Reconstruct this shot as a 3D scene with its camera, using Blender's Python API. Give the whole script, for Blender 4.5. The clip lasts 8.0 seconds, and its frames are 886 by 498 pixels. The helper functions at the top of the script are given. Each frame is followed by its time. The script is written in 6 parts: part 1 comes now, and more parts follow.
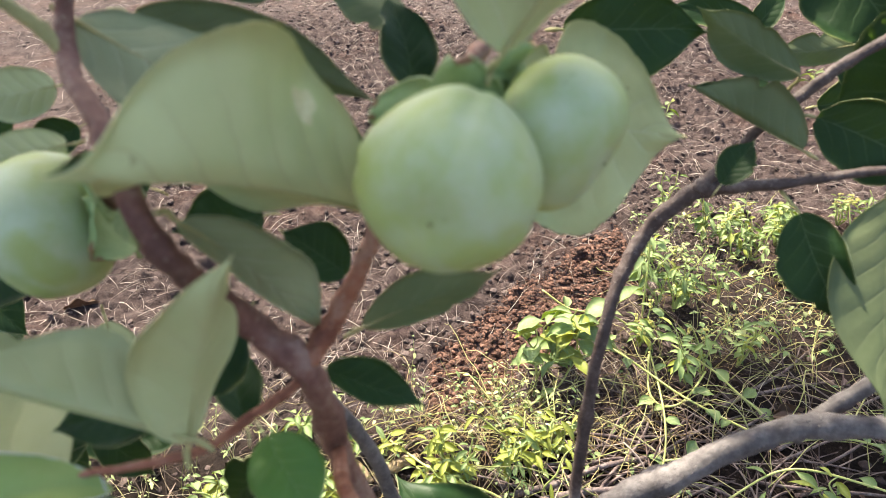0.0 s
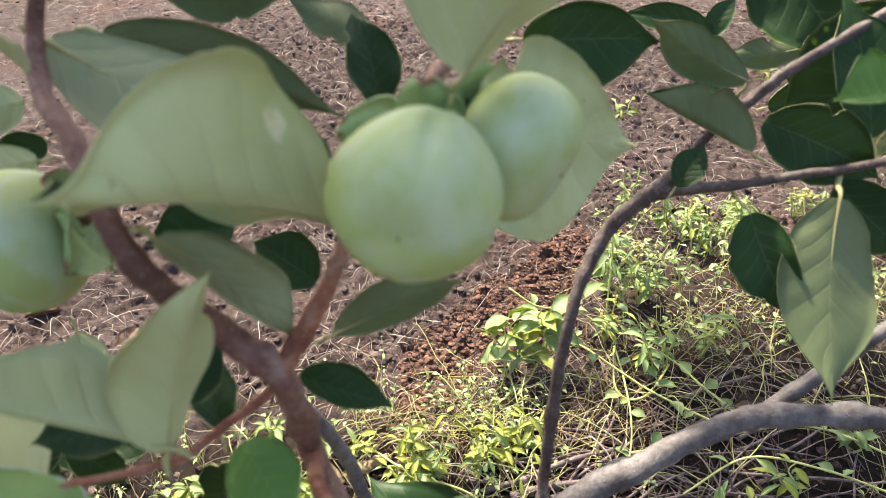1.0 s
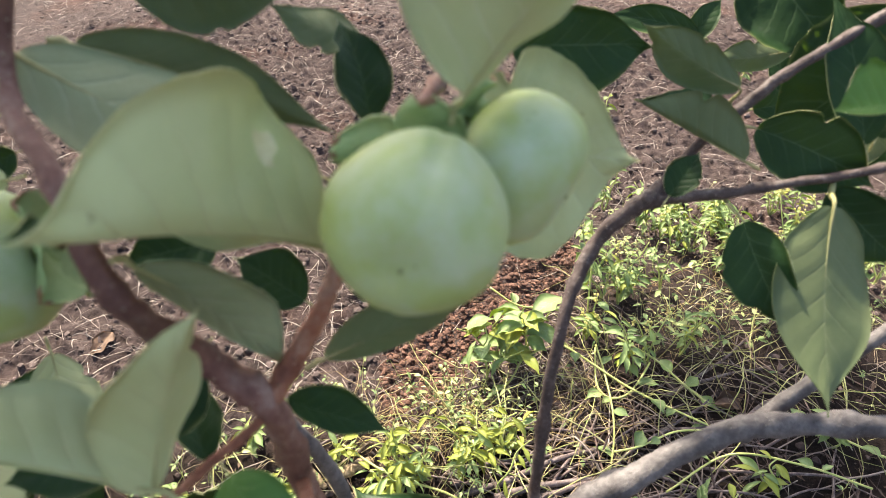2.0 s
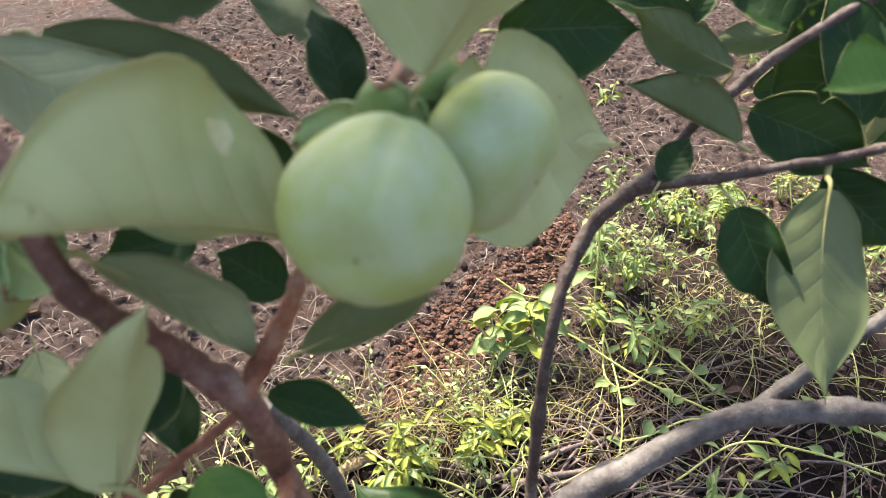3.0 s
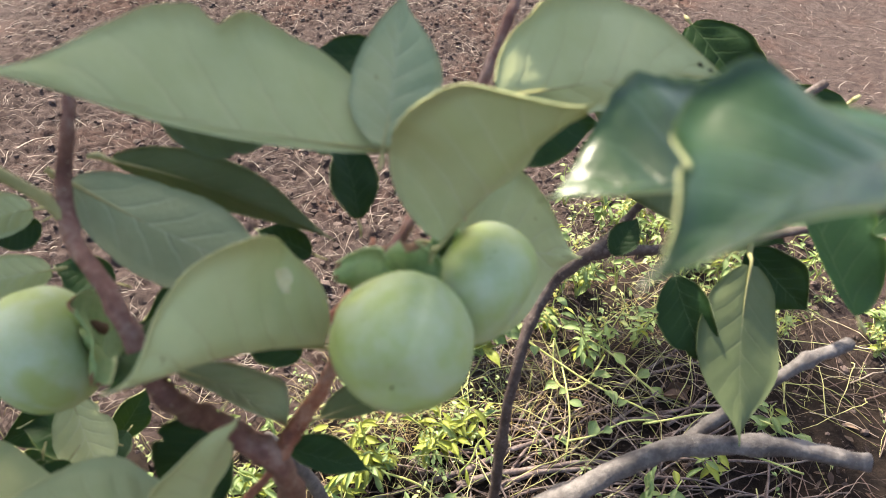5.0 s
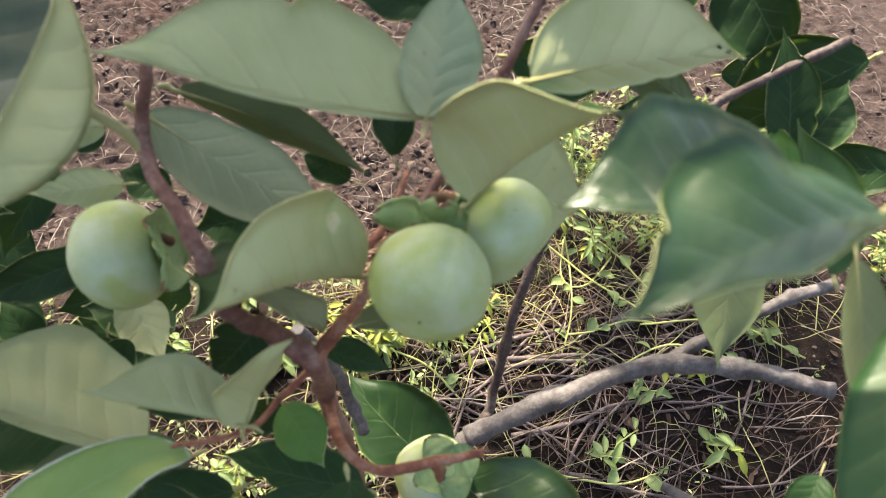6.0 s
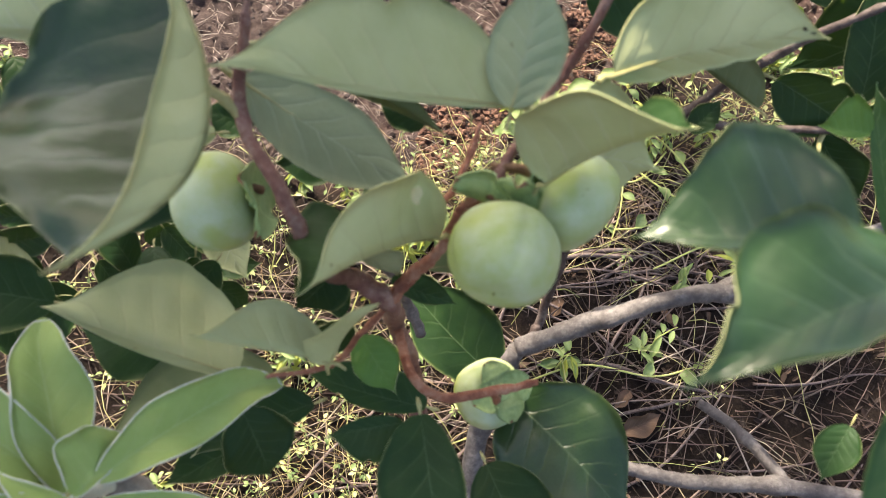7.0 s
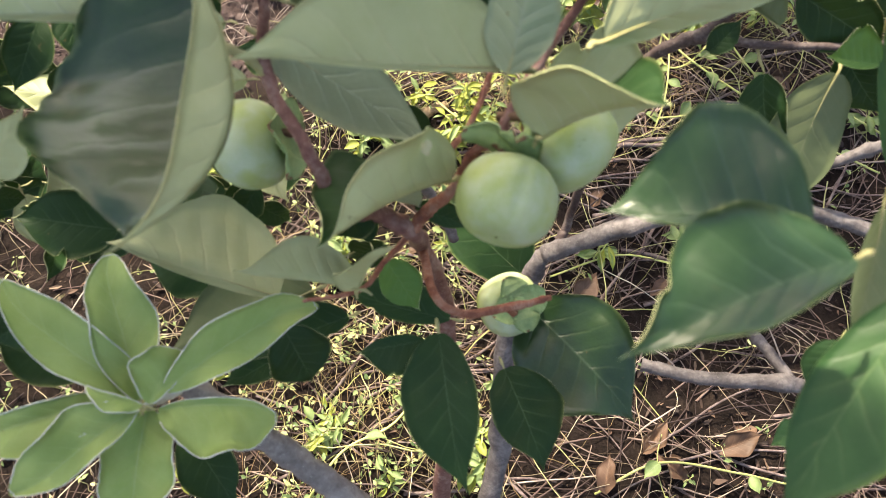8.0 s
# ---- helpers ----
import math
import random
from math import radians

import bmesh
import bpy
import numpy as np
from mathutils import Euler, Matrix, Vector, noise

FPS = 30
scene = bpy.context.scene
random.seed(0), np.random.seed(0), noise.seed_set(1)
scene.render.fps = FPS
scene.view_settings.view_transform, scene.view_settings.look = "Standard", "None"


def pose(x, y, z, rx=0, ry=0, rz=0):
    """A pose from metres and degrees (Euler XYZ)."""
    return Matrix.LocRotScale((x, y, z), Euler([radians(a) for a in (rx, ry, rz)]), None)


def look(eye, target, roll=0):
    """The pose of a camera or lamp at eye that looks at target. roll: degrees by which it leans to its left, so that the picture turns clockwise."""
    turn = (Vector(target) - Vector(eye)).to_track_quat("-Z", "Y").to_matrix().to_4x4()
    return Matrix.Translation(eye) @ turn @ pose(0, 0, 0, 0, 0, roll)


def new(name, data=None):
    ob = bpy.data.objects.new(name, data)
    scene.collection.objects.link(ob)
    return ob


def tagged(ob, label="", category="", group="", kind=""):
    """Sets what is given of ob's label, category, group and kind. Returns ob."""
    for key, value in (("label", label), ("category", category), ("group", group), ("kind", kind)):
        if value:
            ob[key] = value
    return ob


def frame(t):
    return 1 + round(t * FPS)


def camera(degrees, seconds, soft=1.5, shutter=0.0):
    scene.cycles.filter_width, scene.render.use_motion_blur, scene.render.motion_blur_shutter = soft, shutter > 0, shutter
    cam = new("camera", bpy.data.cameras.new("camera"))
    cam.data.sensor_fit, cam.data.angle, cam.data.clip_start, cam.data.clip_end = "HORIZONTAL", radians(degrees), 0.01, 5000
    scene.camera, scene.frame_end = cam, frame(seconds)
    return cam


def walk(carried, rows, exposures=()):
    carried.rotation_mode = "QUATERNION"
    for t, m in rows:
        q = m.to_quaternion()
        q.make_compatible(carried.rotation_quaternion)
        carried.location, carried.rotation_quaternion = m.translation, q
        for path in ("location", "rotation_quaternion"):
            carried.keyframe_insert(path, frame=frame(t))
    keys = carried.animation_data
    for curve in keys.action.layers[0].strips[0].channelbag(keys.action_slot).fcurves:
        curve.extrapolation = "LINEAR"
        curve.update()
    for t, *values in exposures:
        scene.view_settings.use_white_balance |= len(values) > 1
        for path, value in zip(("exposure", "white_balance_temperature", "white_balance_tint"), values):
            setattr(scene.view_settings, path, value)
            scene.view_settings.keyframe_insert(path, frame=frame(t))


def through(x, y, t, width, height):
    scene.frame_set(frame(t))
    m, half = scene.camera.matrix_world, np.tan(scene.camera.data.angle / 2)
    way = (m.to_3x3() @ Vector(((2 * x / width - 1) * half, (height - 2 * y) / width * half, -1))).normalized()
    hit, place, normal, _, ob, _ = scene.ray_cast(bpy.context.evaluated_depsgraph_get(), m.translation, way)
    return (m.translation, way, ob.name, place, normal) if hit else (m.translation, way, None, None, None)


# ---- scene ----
cam = camera(62.7, 8.0, 0.9)
# seconds, x, y, z, yaw, pitch, roll
ROWS = [
    (0, 0.0200, -0.0000, 1.2617, 0.00, -35.63, -1.17),
    (0.5, 0.0140, -0.0131, 1.2632, -1.00, -35.43, -0.04),
    (1, 0.0199, -0.0083, 1.2731, -3.21, -35.80, -0.40),
    (2.5, 0.0101, 0.0142, 1.2743, -5.79, -36.40, 0.63),
    (3, 0.0291, 0.0137, 1.2690, -4.29, -36.79, -1.20),
    (3.5, 0.0263, 0.0173, 1.2774, -3.91, -36.60, -2.25),
    (4, 0.0088, 0.0304, 1.2738, -4.89, -36.30, -1.92),
    (4.5, 0.0072, 0.0057, 1.3027, -6.46, -36.45, -0.03),
    (4.7, 0.0070, -0.0034, 1.3292, -7.52, -36.69, 1.19),
    (5.8, -0.0131, -0.0186, 1.4151, -11.12, -45.84, 8.41),
    (6, -0.0087, -0.0223, 1.4230, -8.74, -47.87, 7.35),
    (6.3, -0.0212, -0.0218, 1.4333, -5.39, -50.15, 6.23),
    (6.6, -0.0180, -0.0117, 1.4491, -3.67, -53.20, 5.46),
    (7, -0.0295, 0.0049, 1.4779, -5.20, -58.70, 6.88),
    (7.5, -0.0086, 0.0114, 1.5100, -1.20, -64.46, 2.25),
    (8, -0.0068, 0.0211, 1.5365, 2.98, -68.76, -1.08),
]
walk(cam, [(t, pose(x, y, z, 90 + pitch, 0, yaw) @ pose(0, 0, 0, 0, 0, roll)) for t, x, y, z, yaw, pitch, roll in ROWS], [(0, 1.66, 7000, 7), (1.5, 1.63, 7000, 7), (4, 1.54, 6950, 7), (6, 1.54, 7250, 7), (8, 1.50, 7350, 9)])

cam.data.dof.use_dof = True
cam.data.dof.focus_distance = 1.7
cam.data.dof.aperture_fstop = 11

# ---------------------------------------------------------------- light
SUN_TO = Vector((-0.35, 0.75, 1.0)).normalized()
elev = math.asin(SUN_TO.z)
azim = math.atan2(SUN_TO.x, SUN_TO.y)
world = bpy.data.worlds.new("sky")
scene.world = world
world.use_nodes = True
wn = world.node_tree
sky = wn.nodes.new("ShaderNodeTexSky")
sky.sky_type = "NISHITA"
sky.sun_disc = False
sky.dust_density = 3.5
sky.air_density = 1.0
sky.sun_elevation = elev
sky.sun_rotation = azim
wn.nodes["Background"].inputs["Strength"].default_value = 0.137
wn.links.new(sky.outputs[0], wn.nodes["Background"].inputs["Color"])
sun = new("sun", bpy.data.lights.new("sun", "SUN"))
sun.data.energy = 5.0
sun.data.angle = radians(2.0)
sun.data.color = (1.0, 0.93, 0.8)
sun.matrix_world = look(SUN_TO * 20, (0, 0, 0))


# ---------------------------------------------------------------- materials
class Nodes:
    """A small builder for node materials."""

    def __init__(self, name):
        self.mat = bpy.data.materials.new(name)
        self.mat.use_nodes = True
        self.tree = self.mat.node_tree
        self.tree.nodes.clear()

    def add(self, kind, values=None, **props):
        n = self.tree.nodes.new(kind)
        for k, v in props.items():
            setattr(n, k, v)
        for k, v in (values or {}).items():
            if isinstance(v, bpy.types.NodeSocket):
                self.tree.links.new(v, n.inputs[k])
            else:
                n.inputs[k].default_value = v
        return n

    def noise(self, scale, detail=4.0, rough=0.6, vector=None):
        n = self.add("ShaderNodeTexNoise", {"Scale": scale, "Detail": detail, "Roughness": rough})
        self.tree.links.new(vector or self.coord(), n.inputs["Vector"])
        return n.outputs["Fac"]

    def coord(self):
        return self.add("ShaderNodeTexCoord").outputs["Object"]

    def math(self, op, a, b=0.5, c=0.0):
        return self.add("ShaderNodeMath", {0: a, 1: b, 2: c}, operation=op).outputs[0]

    def ramp(self, fac, stops):
        n = self.add("ShaderNodeValToRGB", {"Fac": fac})
        e = n.color_ramp.elements
        while len(e) < len(stops):
            e.new(0.5)
        for el, (p, c) in zip(e, stops):
            el.position = p
            el.color = (*c, 1) if len(c) == 3 else c
        return n.outputs["Color"]

    def mix(self, fac, a, b, blend="MIX"):
        n = self.add("ShaderNodeMix", data_type="RGBA", blend_type=blend)
        for i, v in ((0, fac), (6, a), (7, b)):
            if isinstance(v, bpy.types.NodeSocket):
                self.tree.links.new(v, n.inputs[i])
            else:
                n.inputs[i].default_value = (*v, 1) if isinstance(v, tuple) and len(v) == 3 else v
        return n.outputs[2]

    def bump(self, height, strength=0.3, distance=0.001):
        return self.add("ShaderNodeBump", {"Height": height, "Strength": strength, "Distance": distance}).outputs["Normal"]

    def finish(self, color, rough=0.6, normal=None, through=0.0, through_color=None, spec=0.5, sub=0.0, sheen=0.0):
        p = self.add("ShaderNodeBsdfPrincipled", {"Base Color": color if isinstance(color, bpy.types.NodeSocket) else (*color, 1), "Roughness": rough, "Specular IOR Level": spec})
        if normal:
            self.tree.links.new(normal, p.inputs["Normal"])
        if sub:
            p.inputs["Subsurface Weight"].default_value = sub
            p.inputs["Subsurface Radius"].default_value = (0.004, 0.006, 0.002)
            p.inputs["Subsurface Scale"].default_value = 1.0
        if sheen:
            p.inputs["Sheen Weight"].default_value = sheen
        res = p.outputs[0]
        if through:
            t = self.add("ShaderNodeBsdfTranslucent", {"Color": through_color if isinstance(through_color, bpy.types.NodeSocket) else (*through_color, 1)})
            m = self.add("ShaderNodeMixShader", {0: through, 1: res, 2: t.outputs[0]})
            res = m.outputs[0]
        out = self.add("ShaderNodeOutputMaterial")
        self.tree.links.new(res, out.inputs["Surface"])
        return self.mat

    def random(self):
        return self.add("ShaderNodeObjectInfo").outputs["Random"]


def leaf_material(name, dark, light, vein, rough, through, through_color, spec, vein_amount=0.5, bump=0.5, count=7.0, rim=None):
    """A leaf face: side veins that run out from the midrib, blotches, specks."""
    m = Nodes(name)
    uv = m.add("ShaderNodeUVMap").outputs[0]
    sep = m.add("ShaderNodeSeparateXYZ", {0: uv})
    u, v = sep.outputs[0], sep.outputs[1]
    wob = m.noise(70, 3)
    across = m.math("ABSOLUTE", m.math("MULTIPLY_ADD", v, 2.0, -1.0))
    bend = m.math("POWER", across, 0.85)
    ph = m.math("SUBTRACT", m.math("MULTIPLY", u, count), m.math("MULTIPLY", bend, count * 0.2))
    ph = m.math("ADD", ph, m.math("MULTIPLY", wob, 0.35))
    side = m.math("GREATER_THAN", v, 0.5)
    ph = m.math("ADD", ph, m.math("MULTIPLY", side, 0.4))
    tri = m.math("ABSOLUTE", m.math("SUBTRACT", m.math("FRACT", ph), 0.5))
    line = m.add("ShaderNodeMapRange", {0: tri, 1: 0.0, 2: 0.11, 3: 1.0, 4: 0.0}, interpolation_type="SMOOTHSTEP").outputs[0]
    line = m.math("MULTIPLY", line, m.math("SUBTRACT", 1.05, across))
    net = m.add("ShaderNodeTexVoronoi", {"Scale": 420.0, "Vector": m.coord()}, feature="DISTANCE_TO_EDGE").outputs["Distance"]
    netl = m.add("ShaderNodeMapRange", {0: net, 1: 0.0, 2: 0.08, 3: 1.0, 4: 0.0}).outputs[0]
    blot = m.noise(28, 5, 0.65)
    base = m.mix(m.add("ShaderNodeMapRange", {0: blot, 1: 0.3, 2: 0.7}).outputs[0], dark, light)
    shade = m.add("ShaderNodeMapRange", {0: m.random(), 3: 0.84, 4: 1.16}).outputs[0]
    base = m.mix(1.0, base, m.add("ShaderNodeCombineColor", {0: shade, 1: shade, 2: shade}).outputs[0], "MULTIPLY")
    base = m.mix(m.math("MULTIPLY", line, vein_amount), base, vein)
    mid = m.add("ShaderNodeMapRange", {0: across, 1: 0.008, 2: 0.03, 3: 1.0, 4: 0.0}, interpolation_type="SMOOTHSTEP").outputs[0]
    base = m.mix(m.math("MULTIPLY", mid, 0.6), base, vein)
    base = m.mix(m.math("MULTIPLY", netl, 0.10), base, vein)
    speck = m.add("ShaderNodeMapRange", {0: m.noise(140, 2), 1: 0.74, 2: 0.8}).outputs[0]
    base = m.mix(m.math("MULTIPLY", speck, 0.6), base, (0.16, 0.1, 0.04))
    if rim:
        edge = m.add("ShaderNodeMapRange", {0: m.math("ADD", across, m.math("MULTIPLY", m.math("SUBTRACT", wob, 0.5), 0.16)), 1: 0.955, 2: 1.0}).outputs[0]
        base = m.mix(m.math("MULTIPLY", edge, 0.42), base, rim)
    puff = m.math("MULTIPLY", tri, 2.0)
    h = m.math("ADD", m.math("MULTIPLY", puff, 0.35), m.math("MULTIPLY", m.noise(160, 3), 0.5))
    h = m.math("SUBTRACT", h, m.math("MULTIPLY", line, 0.5))
    r = m.add("ShaderNodeMapRange", {0: m.noise(45, 3), 3: rough - 0.07, 4: rough + 0.12}).outputs[0]
    return m.finish(base, r, m.bump(h, bump, 0.0012), through, through_color, spec)


LEAF_TOP = leaf_material("leaf_upper_face", (0.010, 0.032, 0.011), (0.023, 0.055, 0.017), (0.085, 0.13, 0.055), 0.46, 0.14, (0.20, 0.36, 0.03), 0.17, 0.32, 0.45, rim=(0.30, 0.33, 0.13))
GLOSS_TOP = leaf_material("glossy_leaf_upper_face", (0.014, 0.040, 0.013), (0.032, 0.072, 0.022), (0.10, 0.15, 0.07), 0.30, 0.14, (0.20, 0.36, 0.03), 0.58, 0.22, 0.6, rim=(0.26, 0.32, 0.12))
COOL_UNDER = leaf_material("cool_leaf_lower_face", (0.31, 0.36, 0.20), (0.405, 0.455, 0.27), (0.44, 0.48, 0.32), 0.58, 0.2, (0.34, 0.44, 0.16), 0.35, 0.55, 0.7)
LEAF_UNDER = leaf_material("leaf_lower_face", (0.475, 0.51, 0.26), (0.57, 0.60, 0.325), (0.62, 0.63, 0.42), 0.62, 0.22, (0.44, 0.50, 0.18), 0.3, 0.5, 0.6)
# yellower than LEAF_UNDER and lightened: sun glowing through the blade put into colour
WARM_LIT_UNDER = leaf_material("warm_lit_leaf_lower_face", (0.53, 0.56, 0.27), (0.62, 0.645, 0.35), (0.58, 0.56, 0.30), 0.62, 0.25, (0.56, 0.56, 0.22), 0.3, 0.5, 0.6)
# darker copy of LEAF_UNDER: shade on the rear leaves put into an olive colour
SHADED_OLIVE_UNDER = leaf_material("shaded_olive_leaf_lower_face", (0.11, 0.145, 0.068), (0.165, 0.195, 0.095), (0.23, 0.25, 0.13), 0.6, 0.25, (0.36, 0.44, 0.10), 0.35, 0.36, 0.35)
MID_TOP = leaf_material("mid_green_leaf_face", (0.022, 0.065, 0.020), (0.042, 0.105, 0.030), (0.12, 0.19, 0.07), 0.42, 0.2, (0.24, 0.42, 0.04), 0.35, 0.4, rim=(0.24, 0.34, 0.09))
FRESH_TOP = leaf_material("fresh_leaf_face", (0.07, 0.17, 0.035), (0.12, 0.24, 0.05), (0.20, 0.32, 0.10), 0.42, 0.28, (0.30, 0.50, 0.05), 0.4, 0.45)
YOUNG_TOP = leaf_material("young_leaf_face", (0.31, 0.43, 0.13), (0.45, 0.57, 0.21), (0.50, 0.62, 0.30), 0.62, 0.36, (0.42, 0.58, 0.10), 0.3, 0.2, 0.35)
YOUNG_UNDER = leaf_material("young_leaf_lower_face", (0.26, 0.34, 0.20), (0.32, 0.41, 0.25), (0.40, 0.46, 0.30), 0.75, 0.25, (0.30, 0.45, 0.10), 0.2, 0.4)
BROWN_LEAF = leaf_material("dead_leaf_face", (0.065, 0.036, 0.024), (0.135, 0.078, 0.050), (0.20, 0.13, 0.085), 0.6, 0.12, (0.35, 0.18, 0.06), 0.4, 0.4)
WEED_LEAF = leaf_material("weed_leaf_face", (0.15, 0.215, 0.085), (0.33, 0.42, 0.18), (0.42, 0.46, 0.27), 0.5, 0.35, (0.50, 0.62, 0.08), 0.4, 0.5, 0.5, 6.0)
WEED_YELLOW = leaf_material("weed_leaf_yellow_face", (0.24, 0.30, 0.05), (0.38, 0.41, 0.09), (0.44, 0.46, 0.18), 0.5, 0.35, (0.65, 0.60, 0.07), 0.4, 0.5, 0.5, 6.0)


def plain_material(name, a, b, scale, rough, bump=0.4, dist=0.002, c=None, stretch=None, through=0.0, spec=0.4, spread=0.25):
    m = Nodes(name)
    vec = m.coord()
    if stretch:
        vec = m.add("ShaderNodeMapping", {"Vector": vec, "Scale": stretch}).outputs[0]
    big = m.noise(scale, 5, 0.65, vec)
    fine = m.noise(scale * 7, 4, 0.7, vec)
    fac = m.math("ADD", m.math("MULTIPLY", big, 0.65), m.math("MULTIPLY", fine, 0.35))
    col = m.ramp(fac, [(0.36, a), (0.64, b)] if c is None else [(0.34, a), (0.52, b), (0.68, c)])
    shade = m.add("ShaderNodeMapRange", {0: m.random(), 3: 1 - spread, 4: 1 + spread}).outputs[0]
    col = m.mix(1.0, col, m.add("ShaderNodeCombineColor", {0: shade, 1: shade, 2: shade}).outputs[0], "MULTIPLY")
    return m.finish(col, rough, m.bump(m.math("ADD", big, fine), bump, dist), through, col if through else None, spec)


def island_material(name, stops, rough, through=0.0, noise_scale=40):
    """Many pieces in one mesh, each of its own tone."""
    m = Nodes(name)
    rnd = m.add("ShaderNodeNewGeometry").outputs["Random Per Island"]
    col = m.ramp(rnd, stops)
    n = m.noise(noise_scale, 4)
    k = m.add("ShaderNodeMapRange", {0: n, 1: 0.3, 2: 0.7, 3: 0.7, 4: 1.25}).outputs[0]
    col = m.mix(1.0, col, m.add("ShaderNodeCombineColor", {0: k, 1: k, 2: k}).outputs[0], "MULTIPLY")
    return m.finish(col, rough, m.bump(n, 0.4, 0.002), through, col if through else None, 0.3)


def bark_material(name, a, b, c, scale, lent):
    m = Nodes(name)
    big = m.noise(scale, 5, 0.7)
    fine = m.noise(scale * 6, 4, 0.7)
    col = m.ramp(m.math("ADD", m.math("MULTIPLY", big, 0.72), m.math("MULTIPLY", fine, 0.28)), [(0.36, a), (0.5, b), (0.64, c)])
    vor = m.add("ShaderNodeTexVoronoi", {"Scale": 260.0, "Vector": m.coord()}).outputs["Distance"]
    dot = m.add("ShaderNodeMapRange", {0: vor, 1: 0.12, 2: 0.24, 3: 1.0, 4: 0.0}).outputs[0]
    gate = m.math("GREATER_THAN", m.noise(120, 2), 0.52)
    dot = m.math("MULTIPLY", dot, gate)
    col = m.mix(m.math("MULTIPLY", dot, 0.7), col, lent)
    h = m.math("ADD", m.math("ADD", big, fine), m.math("MULTIPLY", dot, 0.8))
    return m.finish(col, 0.62, m.bump(h, 0.6, 0.002), spec=0.3)


BARK_RED = bark_material("red_brown_bark", (0.15, 0.050, 0.032), (0.30, 0.115, 0.068), (0.42, 0.24, 0.17), 45, (0.38, 0.25, 0.17))
BARK_STEM = bark_material("stem_bark", (0.11, 0.046, 0.039), (0.21, 0.100, 0.080), (0.34, 0.225, 0.19), 40, (0.38, 0.28, 0.21))
BARK_GREY = bark_material("grey_bark", (0.052, 0.044, 0.045), (0.115, 0.100, 0.101), (0.215, 0.192, 0.190), 35, (0.20, 0.175, 0.16))
# lighter copy of BARK_GREY: sun on one thick branch put into its colour
BARK_SUNLIT = bark_material("sunlit_grey_bark", (0.12, 0.10, 0.092), (0.23, 0.20, 0.185), (0.36, 0.33, 0.31), 30, (0.40, 0.36, 0.33))
BARK_TWIG = bark_material("brown_twig_bark", (0.040, 0.026, 0.025), (0.088, 0.062, 0.058), (0.19, 0.155, 0.145), 50, (0.24, 0.20, 0.18))
PETIOLE = plain_material("petiole", (0.30, 0.29, 0.12), (0.41, 0.37, 0.17), 90, 0.5, 0.2, 0.0005, spread=0.12)
FUZZ = plain_material("white_fuzz", (0.55, 0.58, 0.48), (0.70, 0.72, 0.63), 300, 0.9, 0.5, 0.0006, spread=0.05)
STALK = plain_material("brown_stalk", (0.10, 0.05, 0.03), (0.22, 0.12, 0.06), 120, 0.7)
SCAR = plain_material("blossom_scar", (0.20, 0.21, 0.09), (0.28, 0.29, 0.14), 160, 0.8)
BLEMISH = plain_material("blemish", (0.62, 0.54, 0.28), (0.78, 0.72, 0.48), 160, 0.8, spread=0.05)
SPECK = plain_material("speck", (0.02, 0.03, 0.015), (0.05, 0.05, 0.03), 160, 0.8)


def fruit_material():
    m = Nodes("green_fruit_skin")
    big = m.noise(24, 3, 0.5)
    fine = m.noise(170, 4, 0.6)
    col = m.ramp(big, [(0.34, (0.33, 0.41, 0.15)), (0.55, (0.39, 0.46, 0.20)), (0.70, (0.45, 0.50, 0.20))])
    bloom = m.add("ShaderNodeMapRange", {0: m.noise(38, 4, 0.6), 1: 0.35, 2: 0.68}).outputs[0]
    col = m.mix(m.math("MULTIPLY", bloom, 0.68), col, (0.53, 0.60, 0.47))
    spot = m.add("ShaderNodeMapRange", {0: m.noise(210, 2), 1: 0.70, 2: 0.76}).outputs[0]
    col = m.mix(m.math("MULTIPLY", spot, 0.45), col, (0.22, 0.26, 0.10))
    patchy = m.add("ShaderNodeMapRange", {0: m.noise(30, 2, 0.5), 1: 0.56, 2: 0.66}).outputs[0]
    col = m.mix(m.math("MULTIPLY", patchy, 0.45), col, (0.34, 0.40, 0.05))
    ripe = m.add("ShaderNodeAttribute", attribute_name="ripe").outputs["Fac"]
    col = m.mix(m.math("MULTIPLY", ripe, 0.9), col, (0.37, 0.44, 0.06))
    return m.finish(col, 0.5, m.bump(m.math("ADD", fine, big), 0.12, 0.0008), sub=0.12, spec=0.3)


FRUIT = fruit_material()
CALYX = plain_material("calyx_green", (0.20, 0.30, 0.11), (0.29, 0.39, 0.16), 80, 0.55, c=(0.36, 0.43, 0.19))
CALYX_EDGE = plain_material("calyx_brown_edge", (0.16, 0.075, 0.04), (0.30, 0.17, 0.09), 120, 0.8)


